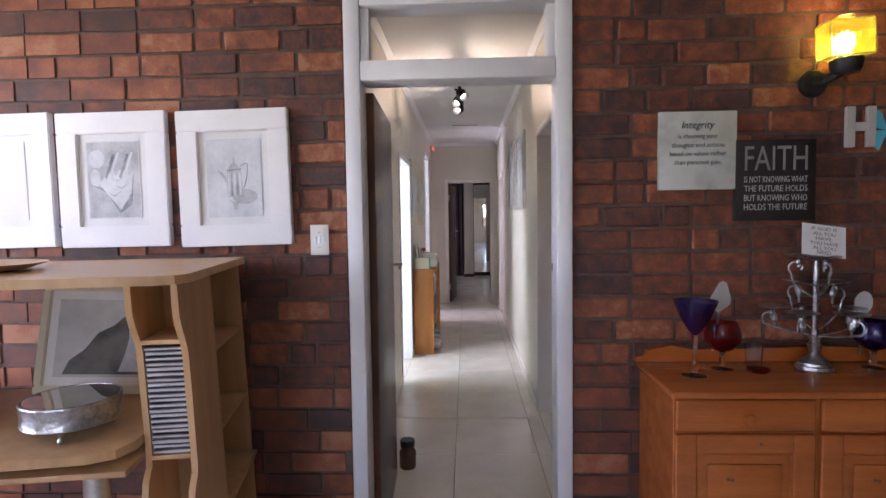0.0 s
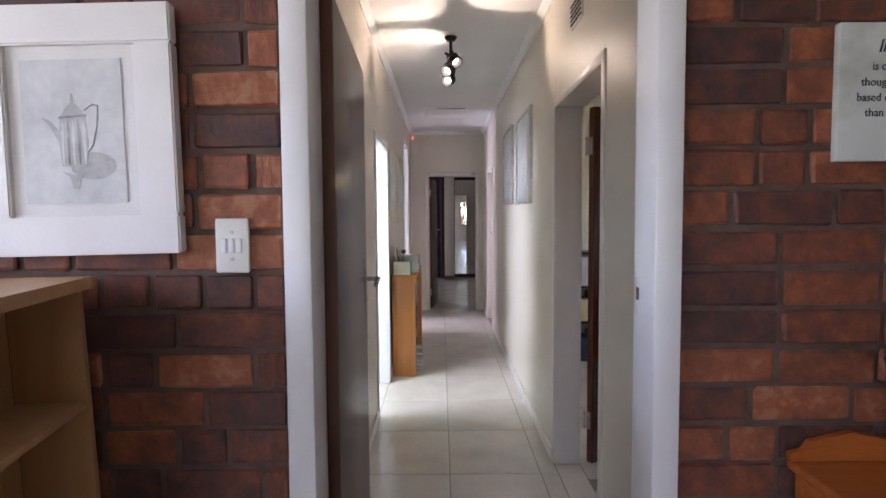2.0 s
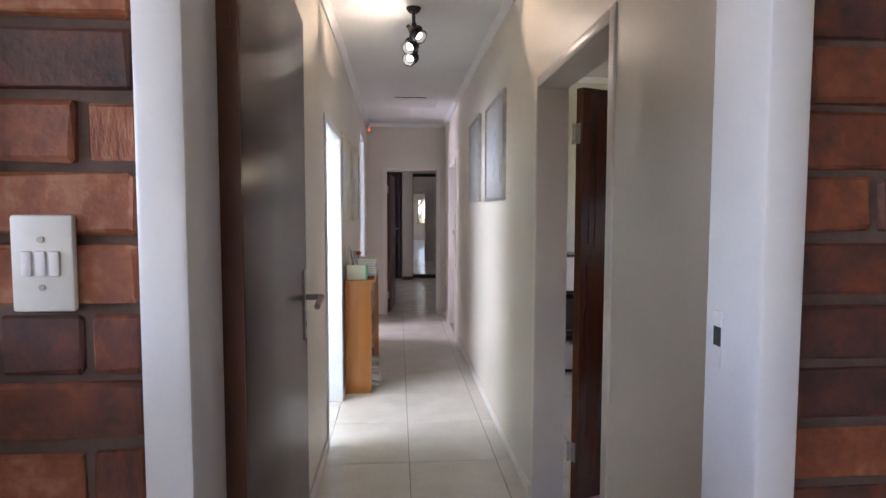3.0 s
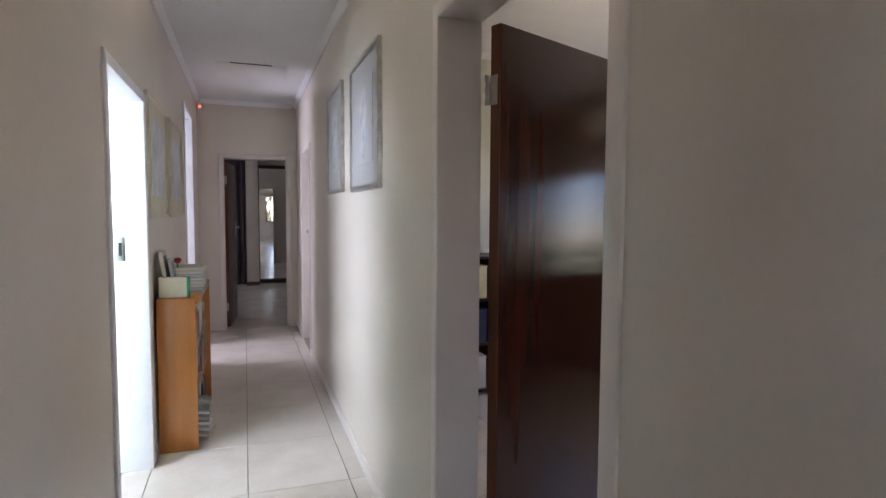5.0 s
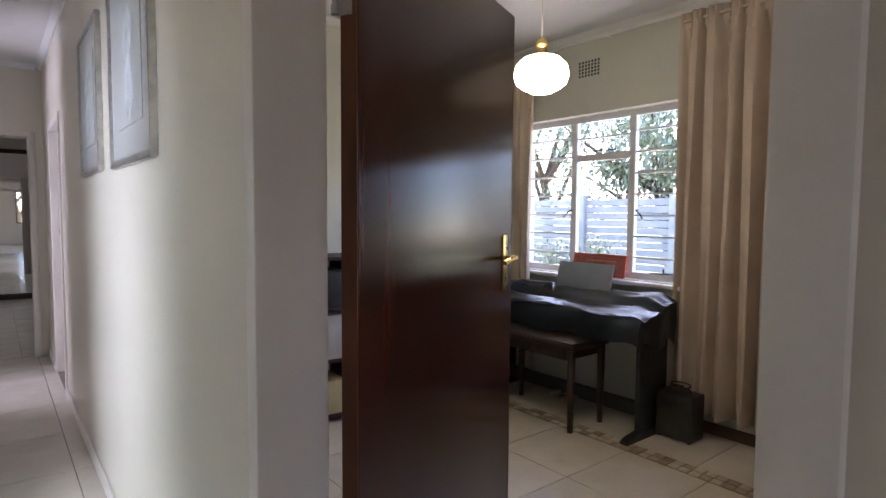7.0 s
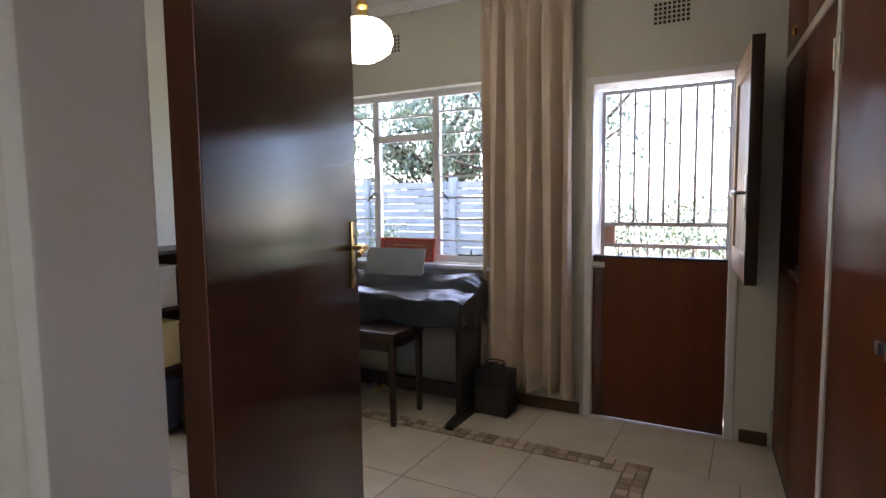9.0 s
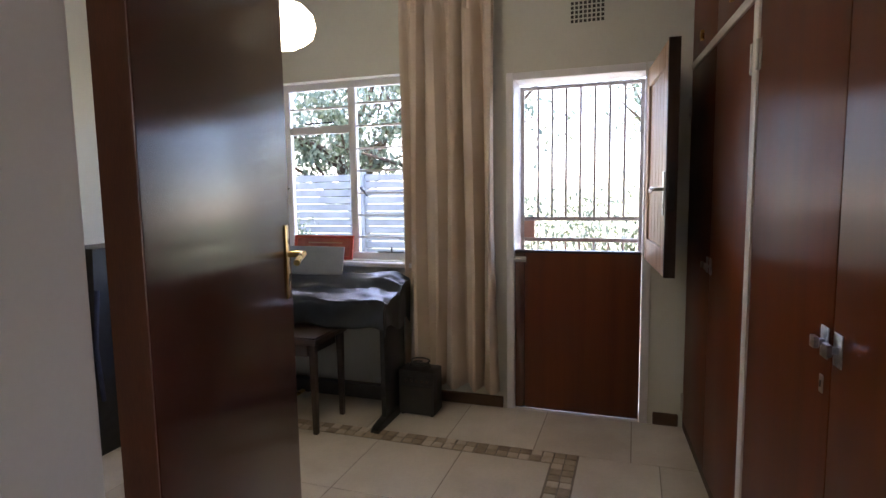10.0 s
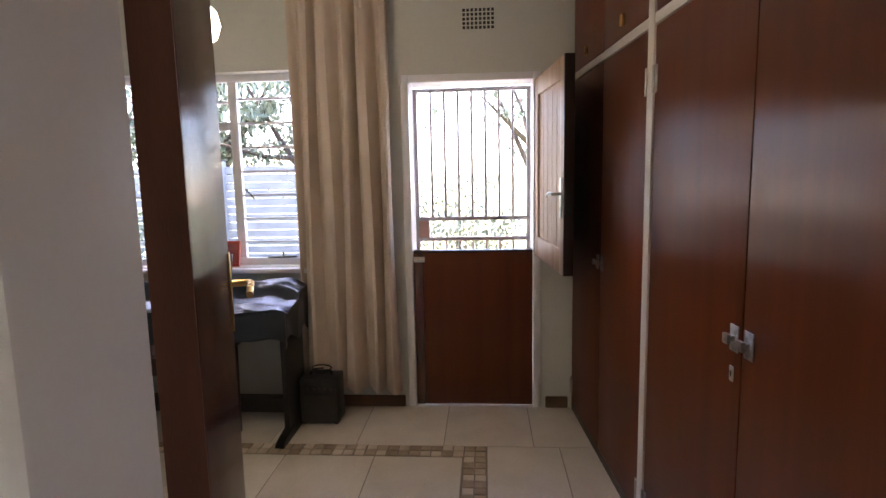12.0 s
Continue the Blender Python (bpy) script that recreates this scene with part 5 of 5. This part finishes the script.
curtain("beige_curtain", pose(3.775, 5.43, 0.14, 0, 0, 90), 0.58, 2.52, 5, 0.064, M_curtain, "heavy beige curtain drawn aside by the window", 11, flare=0.10)
curtain("beige_curtain", pose(3.775, 7.18, 0.14, 0, 0, 90), 0.42, 2.52, 5, 0.034, M_curtain, "heavy beige curtain at the corner of the bedroom", 12)
cr = thing("curtain_rail", "white curtain rail close under the ceiling", "curtain rail", pose(3.79, 0, 2.675))
part("rail", box(-0.008, 5.08, -0.012, 0.012, 7.45, 0.012, 0.003), M_gloss, cr)
for y in (5.2, 6.3, 7.35):
    part("bracket", box(0.0125, y - 0.01, -0.01, 0.066, y + 0.01, 0.01), M_gloss, cr)

pd = thing("pendant_lamp", "lit opal glass pendant lamp with brass cap", "pendant lamp", pose(2.34, 5.62, 0))
part("ceiling_rose", lathe([(0.0, 2.72), (0.03, 2.722), (0.05, 2.735), (0.05, 2.75), (0.0, 2.75)], 20), M_white, pd)
part("cord", rod((0, 0, 2.20), (0, 0, 2.72), 0.004), M_white, pd)
part("cap", lathe([(0.0, 2.128), (0.03, 2.128), (0.026, 2.145), (0.02, 2.16), (0.028, 2.175), (0.022, 2.195), (0.008, 2.205), (0.0, 2.206)], 20), M_brass, pd, "brass lamp cap")
part("globe", lathe([(0.0, 1.955), (0.055, 1.957), (0.062, 1.965), (0.085, 1.972), (0.115, 1.995), (0.128, 2.035), (0.118, 2.08), (0.085, 2.112), (0.05, 2.124), (0.03, 2.127), (0.0, 2.1275)], 36), M_opal, pd, "glowing opal glass globe")

# digital piano under a cover
pi = thing("digital_piano", "black digital piano draped with a dark cover", "piano", pose(3.25, 5.69, 0))
for y in (0.02, 1.36):
    sp = part("side_panel", box(0.13, y, 0.05, 0.44, y + 0.03, 0.70, 0.004), M_black, pi)
    part("foot", moved(poly([(0.0, 0.0), (0.46, 0.0), (0.46, 0.05), (0.14, 0.05), (0.03, 0.035), (0.0, 0.02)], 0.05), Matrix.Translation((0, y - 0.01, 0))), M_black, sp)
part("key_bed", box(0.09, 0.01, 0.62, 0.47, 1.40, 0.74, 0.006), M_black, pi)
part("pedal_rail", box(0.30, 0.052, 0.08, 0.35, 1.358, 0.17, 0.004), M_black, pi)
for k in range(3):
    part("pedal", box(0.18, 0.60 + k * 0.08, 0.085, 0.30, 0.63 + k * 0.08, 0.10, 0.004), M_brass if k == 1 else M_steel, pi)
cv = bmesh.new()
ny, prof = 60, [(0.06, 0.56), (0.062, 0.62), (0.066, 0.70), (0.075, 0.755), (0.11, 0.775), (0.20, 0.785), (0.30, 0.80), (0.36, 0.845), (0.41, 0.87), (0.46, 0.865), (0.475, 0.82), (0.48, 0.72)]
prof = [tuple(a[q] + (b[q] - a[q]) * h / 3 for q in (0, 1)) for a, b in zip(prof, prof[1:]) for h in range(3)] + [prof[-1]]
rows = []
for j in range(ny + 1):
    v = j / ny
    y = -0.012 + 1.424 * v
    r = []
    edge = max(0.0, 1 - min(v, 1 - v) / 0.06)
    for i, (x, z) in enumerate(prof):
        k = i / 3
        w = noise.noise(Vector((x * 16, y * 2.2, 1.3))) * 0.024 + noise.noise(Vector((x * 55 + 4 * y, y * 3.0, 4.0))) * 0.017
        w -= 0.016 * math.sin(math.pi * v) * max(0.0, 1 - abs(k - 6) / 3)
        pull = 0.012 * math.sin(34 * v + 9 * x) * max(0.0, 1 - min(v, 1 - v) / 0.22)
        hem = (0.035 * math.sin(5 * v + 0.6) + 0.014 * math.sin(21 * v)) * max(0.0, 1 - k / 2)
        r.append(cv.verts.new((x + w * 0.6 - (0.014 * math.sin(14 * v + k) if k < 3 else 0), y, z + w + pull + hem - 0.03 * edge * (1 if 3 < k < 10 else 0.3))))
    rows.append(r)
for a, b in zip(rows, rows[1:]):
    for i in range(len(prof) - 1):
        cv.faces.new((a[i], a[i + 1], b[i + 1], b[i]))
for r, rev in ((rows[0], False), (rows[-1], True)):
    lo = [cv.verts.new((v.co.x * 0.96 + 0.012, v.co.y + (0.004 if not rev else -0.004), 0.58 + 0.03 * math.sin(i * 0.6))) for i, v in enumerate(r)]
    for i in range(len(r) - 1):
        cv.faces.new((r[i], r[i + 1], lo[i + 1], lo[i]))
bmesh.ops.recalc_face_normals(cv, faces=list(cv.faces))
co = part("cover", cv, M_cloth, pi, "creased dark dust cover")
so = co.modifiers.new("thickness", "SOLIDIFY")
so.thickness = 0.003
ms = thing("sheet_folder", "grey-blue folder propped on the piano", "folder", pose(3.64, 6.36, 0.845, 0, 14, 0))
part("board", box(-0.004, -0.24, 0, 0.004, 0.24, 0.20, 0.002), M_sheet, ms)
rp = thing("red_picture", "small red framed picture on the window sill", "picture frame", pose(3.875, 6.40, 0.9255, 0, 12, 0))
part("frame", boxes([(-0.01, -0.235, 0, 0.008, 0.235, 0.025), (-0.01, -0.235, 0.15, 0.008, 0.235, 0.172), (-0.01, -0.235, 0.025, 0.008, -0.212, 0.15), (-0.01, 0.212, 0.025, 0.008, 0.235, 0.15)], 0.002), M_red, rp)
part("print", box(-0.004, -0.2115, 0.0255, 0.006, 0.2115, 0.1495), M_redprint, rp)
for z in (0.055, 0.085, 0.115):
    part("print_line", box(-0.0052, -0.15, z, -0.0042, 0.12, z + 0.008), M_palewood, rp)

st = thing("piano_stool", "dark wooden piano stool pushed under the keyboard", "stool", pose(3.13, 6.03, 0))
part("seat", box(-0.02, -0.02, 0.535, 0.36, 0.78, 0.57, 0.008), M_dkwood, st)
part("cushion", box(-0.015, -0.015, 0.5705, 0.355, 0.775, 0.580, 0.005, 2), M_dkwood, st)
for a, b, c, d in ((0.03, 0.055, 0.315, 0.065), (0.03, 0.695, 0.315, 0.705)):
    part("apron", box(a, b, 0.46, c, b + 0.012, 0.534), M_dkwood, st)
for a in (0.012, 0.322):
    part("apron", box(a, 0.055, 0.46, a + 0.012, 0.705, 0.534), M_dkwood, st)
for x in (0.0, 0.31):
    for y in (0.0, 0.72):
        bm = box(x, y, 0, x + 0.04, y + 0.04, 0.534, 0.004)
        for v in bm.verts:
            if v.co.z < 0.1:
                v.co.x += (x + 0.02 - v.co.x) * 0.3
                v.co.y += (y + 0.02 - v.co.y) * 0.3
        part("leg", bm, M_dkwood, st)

am = thing("guitar_amplifier", "small black practice amplifier on the floor", "amplifier", pose(3.56, 5.47, 0, 0, 0, 0))
part("cabinet", box(0, 0, 0.008, 0.16, 0.235, 0.29, 0.008), M_black, am)
part("grille", box(-0.004, 0.015, 0.02, -0.0003, 0.22, 0.19, 0.002), M_vent, am)
part("control_panel", box(-0.005, 0.015, 0.20, -0.0003, 0.22, 0.255, 0.002), M_black, am)
for k in range(5):
    part("knob", rod((-0.005, 0.04 + k * 0.035, 0.228), (-0.016, 0.04 + k * 0.035, 0.228), 0.009), M_dkwood, am)
part("name_strip", box(-0.0055, 0.085, 0.167, -0.0041, 0.14, 0.175), M_dkwood, am)
part("handle", tube([(0.08, 0.05, 0.29), (0.08, 0.06, 0.315), (0.08, 0.175, 0.315), (0.08, 0.185, 0.29)], 0.008), M_black, am)
for x in (0.02, 0.14):
    for y in (0.02, 0.215):
        part("rubber_foot", rod((x, y, 0), (x, y, 0.0085), 0.012), M_black, am)
cbm = thing("audio_cable", "black cable coiled over the amplifier", "cable", pose(3.62, 5.58, 0.32))
part("lead", tube([(0.05 * math.cos(a * 0.7) + 0.01 * a / 8, 0.06 * math.sin(a * 0.7), 0.002 * a - 0.03 * (a > 12)) for a in range(16)], 0.005, 6), M_black, cbm)

# things stacked along the far wall, glimpsed past the door
sr = thing("storage_shelf", "dark wooden shelf stacked with boxes and bags", "shelf", pose(1.3, 7.13, 0))
for x in (0, 0.62, 1.26, 1.9):
    part("upright", box(x, 0, 0, x + 0.02, 0.36, 1.10), M_dkwood, sr)
for z in (0.03, 0.4, 0.75, 1.08):
    part("shelf", boxes([(0.0205 + k * 0.625, 0.0, z, 0.6195 + k * 0.64 - (0.005 if k else 0), 0.36, z + 0.02) for k in range(3)]), M_dkwood, sr)
for i, x in enumerate((0.05, 0.24, 0.43, 0.68, 0.88, 1.06, 1.30, 1.50, 1.70)):
    for j, z in enumerate((0.0505, 0.4205, 0.7705)):
        h = rng.uniform(0.18, 0.29)
        k = (i * 2 + j) % 5
        bxn = thing("storage_box", ("navy fabric", "pale yellow card", "light grey card", "black plastic", "white card")[k] + " box on the dark shelf", "box", pose(1.3 + x, 7.14, z), "storage boxes")
        part("body", box(0, 0, 0, 0.16, 0.3, h, 0.006), (M_navy, M_yellow, M_lightgrey, M_black, M_paper)[k], bxn)
        part("lid", box(-0.004, -0.004, h + 0.0002, 0.164, 0.304, h + 0.012, 0.003), (M_navy, M_yellow, M_lightgrey, M_black, M_paper)[k], bxn)
gb = thing("guitar_bag", "black padded guitar bag standing by the shelf", "guitar bag", pose(2.66, 7.02, 0))
part("bag", moved(poly([(-0.17, 0.0), (0.17, 0.0), (0.2, 0.18), (0.15, 0.36), (0.16, 0.52), (0.07, 0.66), (0.05, 1.12), (-0.05, 1.12), (-0.07, 0.66), (-0.16, 0.52), (-0.15, 0.36), (-0.2, 0.18)], 0.09), Matrix.Identity(4)), M_black, gb)
part("strap", tube([(-0.05, -0.01, 0.9), (-0.09, -0.02, 0.6), (-0.06, -0.01, 0.3)], 0.012), M_navy, gb)

# ---- outside ----
fn = thing("garden_fence", "weathered grey slatted garden fence", "fence", pose(9.2, 0, -0.13))
slat_me = None
for p in range(6):
    y = 6.95 + p * 1.85
    part("post", box(-0.02, y - 0.06, 0, 0.12, y + 0.06, 1.9, 0.01), M_fence, fn)
    for k in range(14):
        if slat_me is None:
            o = part("slat", box(0, 0.065, 0, 0.03, 1.785, 0.115, 0.006, 1), M_fence, fn)
            slat_me = o.data
        else:
            o = new("slat", slat_me)
            o.parent = fn
        o.location = (0.02 + 0.012 * (k % 2), y, 0.03 + k * 0.128)
lw = thing("garden_wall", "low pinkish garden wall beyond the gate", "garden wall", pose(6.9, -2, -0.13))
part("wall", box(0, 0, 0, 0.16, 7.0, 0.62, 0.01), M_pinkwall, lw)
part("coping", box(-0.03, -0.02, 0.6205, 0.19, 7.02, 0.67, 0.008), M_paving, lw)


def leaves(rng, clumps, per, size):
    verts, faces = [], []
    for cx, cy, cz, r in clumps:
        for _ in range(per):
            d = Vector((rng.gauss(0, 1), rng.gauss(0, 1), rng.gauss(0, 0.8)))
            d = d.normalized() * r * rng.random() ** 0.45
            c = Vector((cx, cy, cz)) + d
            e = Euler((rng.uniform(0, 6.3), rng.uniform(0, 6.3), rng.uniform(0, 6.3))).to_matrix()
            s = size * rng.uniform(0.6, 1.3)
            b = len(verts)
            for q in ((-0.5, 0, 0), (0, -0.22, 0.06), (0.5, 0, 0), (0, 0.22, 0.06)):
                verts.append(c + e @ Vector(q) * s)
            faces.append((b, b + 1, b + 2, b + 3))
    me = bpy.data.meshes.new("crown")
    me.from_pydata(verts, [], faces)
    me.materials.append(M_leaf)
    return me


def tree(x, y, h, spread, seed, label, name="garden_tree", per=110, bare=0.35):
    rng = random.Random(seed)
    t = thing(name, label, "tree", pose(x, y, -0.13))
    bm = bmesh.new()
    lean = (rng.uniform(-0.4, 0.4), rng.uniform(-0.4, 0.4))
    pts = [(0, 0, 0), (lean[0] * 0.4, lean[1] * 0.4, h * 0.22), (lean[0], lean[1], h * 0.42)]
    r = 0.035 * h
    for i in range(2):
        rod(pts[i], pts[i + 1], r * (1 - 0.25 * i), r * (0.75 - 0.25 * i), 10, bm)
    clumps = []
    for k in range(9):
        a = k * 2.4 + rng.uniform(-0.3, 0.3)
        d = spread * rng.uniform(0.45, 1.0)
        e = (pts[2][0] + d * math.cos(a), pts[2][1] + d * math.sin(a), h * rng.uniform(bare + 0.08, 0.98))
        s = pts[1] if k % 3 == 0 else pts[2]
        mid = tuple((s[i] + e[i]) / 2 + rng.uniform(-0.15, 0.15) for i in range(3))
        rod(s, mid, r * 0.4, r * 0.24, 7, bm)
        rod(mid, e, r * 0.24, r * 0.08, 7, bm)
        for _ in range(3):
            clumps.append((e[0] + rng.gauss(0, 0.3), e[1] + rng.gauss(0, 0.3), e[2] + rng.gauss(0, 0.25), rng.uniform(0.3, 0.65) * spread / 1.6))
        clumps.append((*mid, 0.35))
    part("trunk", bm, M_bark, t)
    cr = new("crown", leaves(rng, clumps, per, 0.13))
    cr.parent = t
    return t


tree(10.8, 9.6, 5.2, 2.0, 1, "leafy garden tree with a leaning trunk behind the fence")
tree(10.2, 9.2, 4.3, 1.8, 2, "small leafy tree by the fence", per=210)
tree(11.5, 13.4, 5.5, 2.3, 3, "leafy garden tree beyond the fence")
tree(10.5, 7.4, 4.6, 2.4, 5, "thin leafy tree beyond the fence", per=80)
tree(13.5, 3.2, 5.2, 2.2, 6, "sparse tree seen past the gate", per=45)
tree(0.2, -8.5, 4.5, 2.2, 8, "sunlit tree outside the living room window")
for k, (x, y, r) in enumerate(((8.6, 4.4, 0.5), (8.2, 5.1, 0.55), (9.4, 5.9, 0.75), (10.6, 5.0, 0.8), (8.3, 9.3, 0.55), (7.6, 8.6, 0.4), (8.6, 10.8, 0.5))):
    rg = random.Random(40 + k)
    sb2 = thing("garden_shrub", "low leafy shrub along the fence", "shrub", pose(x, y, -0.13), "shrubs")
    for j in range(6):
        part("stem", rod((0, 0, 0), (rg.gauss(0, 0.25), rg.gauss(0, 0.25), r * 1.5), 0.012, 0.005, 6), M_bark, sb2)
    cr = new("foliage", leaves(rg, [(rg.gauss(0, r * 0.5), rg.gauss(0, r * 0.5), r * rg.uniform(0.8, 1.8), r * 0.6) for _ in range(7)], 55, 0.09))
    cr.parent = sb2


# ---- tiles and mosaic ----
def piece(name, me, loc, parent):
    ob = new(name, me)
    ob.location, ob.parent = loc, parent
    return ob


def slab(name, w, d, h, material, bev=0.0015):
    bm = box(0, 0, 0, w, d, h, bev, 1)
    me = bpy.data.meshes.new(name)
    bm.to_mesh(me)
    bm.free()
    me.materials.append(material)
    return me


fl = bpy.data.objects["floor"]


def tile_field(xs, ys, gap=0.004):
    cache = {}
    for x0, x1 in zip(xs, xs[1:]):
        for y0, y1 in zip(ys, ys[1:]):
            key = (round(x1 - x0, 3), round(y1 - y0, 3))
            if key not in cache:
                cache[key] = slab("tile", key[0] - gap, key[1] - gap, 0.004, M_tile)
            piece("tile", cache[key], (x0 + gap / 2, y0 + gap / 2, -0.0028), fl)


tile_field([-0.405, 0.101, 0.62, 0.72], [3.03] + [4.781 + 0.645 * k for k in range(-2, 9)] + [10.36])
tile_field([-0.14, 0.101, 0.62], [10.36, 10.50])
tile_field([-2.25 + 0.55 * k for k in range(8)], [10.5 + 0.642 * k for k in range(8)])
tile_field([-0.55, -0.405], [5.68, 6.12, 6.55])
tile_field([-0.55, -0.405], [8.81, 9.59])
tile_field([-2.15, -1.6, -1.07, -0.55], [4.62, 5.15, 5.68, 6.2, 6.72, 7.24])
tile_field([-2.55, -2.0, -1.5, -1.05, -0.55], [7.52, 8.1, 8.6, 9.1, 9.6, 10.1])
tile_field([0.72, 0.87], [3.958, 4.92])
tile_field([0.87, 1.13, 1.65, 2.17, 2.65, 3.19], [4.705, 5.18, 5.67, 6.17, 6.67, 7.17, 7.5])
tile_field([0.87, 1.30, 1.80, 2.30, 2.80, 3.316], [3.80, 4.18, 4.575])
tile_field([3.316, 3.857], [3.80, 4.317, 4.816, 5.31, 5.81, 6.31, 6.81, 7.31, 7.5])
tile_field([3.857, 4.06], [4.25, 5.05])
for i in range(5):
    tile_field([-2.8 + 1.12 * i, -2.24 + 1.12 * i, -1.68 + 1.12 * i], [-3.2 + 0.61 * k for k in range(11)])
mos = slab("mosaic_tile", 0.054, 0.054, 0.006, M_mosaic, 0.003)
mo = thing("mosaic_border", "brown and cream stone mosaic border set in the floor", "mosaic", pose(0, 0, -0.003))
mo["kind"] = "structure"
rg = random.Random(9)
for i in range(47):
    for j in range(2):
        piece("mosaic_tile", mos, (3.197 + j * 0.060 + rg.uniform(-0.002, 0.002), 4.583 + i * 0.060 + rg.uniform(-0.002, 0.002), rg.uniform(0, 0.001)), mo)
for i in range(38):
    for j in range(2):
        piece("mosaic_tile", mos, (3.137 - i * 0.060 + rg.uniform(-0.002, 0.002), 4.583 + j * 0.060 + rg.uniform(-0.002, 0.002), rg.uniform(0, 0.001)), mo)

# ---- bricks ----
rg = random.Random(21)
kinds = []
for w in (0.222, 0.218, 0.105, 0.160):
    for v in range(3):
        bm = box(0, 0, 0, w, 0.06, 0.079, 0.008, 2)
        for vv in bm.verts:
            vv.co += Vector((rg.gauss(0, 0.0016), rg.gauss(0, 0.0014), rg.gauss(0, 0.0018)))
        me = bpy.data.meshes.new("brick")
        bm.to_mesh(me)
        bm.free()
        me.materials.append(M_brick)
        kinds.append((w, me))
joined = bmesh.new()
near = 0
for r in range(30):
    z = 1.347 + (r - 14) * 0.0905 + 0.0065
    if z < 0.0 or z + 0.078 > H:
        continue
    x = -2.8 + (0.0 if r % 2 else 0.118) - (0.11 if r % 5 == 3 else 0)
    x = max(x, -2.8)
    while x < 2.79:
        c = rg.random()
        w, me = kinds[rg.randrange(0, 6)] if c < 0.62 else (kinds[rg.randrange(6, 9)] if c < 0.88 else kinds[rg.randrange(9, 12)])
        if x < -0.292 < x + w + 0.03:
            w2 = -0.296 - x
        elif -0.292 <= x < 0.604 and z < 2.385:
            x = 0.608
            continue
        else:
            w2 = min(w, 2.795 - x)
        if z > 2.385:
            w2 = min(w, 2.795 - x)
        if w2 > 0.03:
            y = 2.9225 + rg.gauss(0, 0.0022)
            if near < 295 and -1.15 < x < 1.75 and 0.80 < z < 2.36:
                o = piece("brick", me, (x, y, z + rg.gauss(0, 0.0012)), wall_brick)
                o.scale = (w2 / w, 1, 1)
                o.rotation_euler = (rg.gauss(0, 0.006), rg.gauss(0, 0.004), rg.gauss(0, 0.004))
                near += 1
            else:
                bx(joined, x, y, z, x + w2, y + 0.05, z + 0.078)
        x += w2 + 0.012
jb = part("brick_courses", joined, M_brick_far, wall_brick)
jb["kind"] = "stuff"
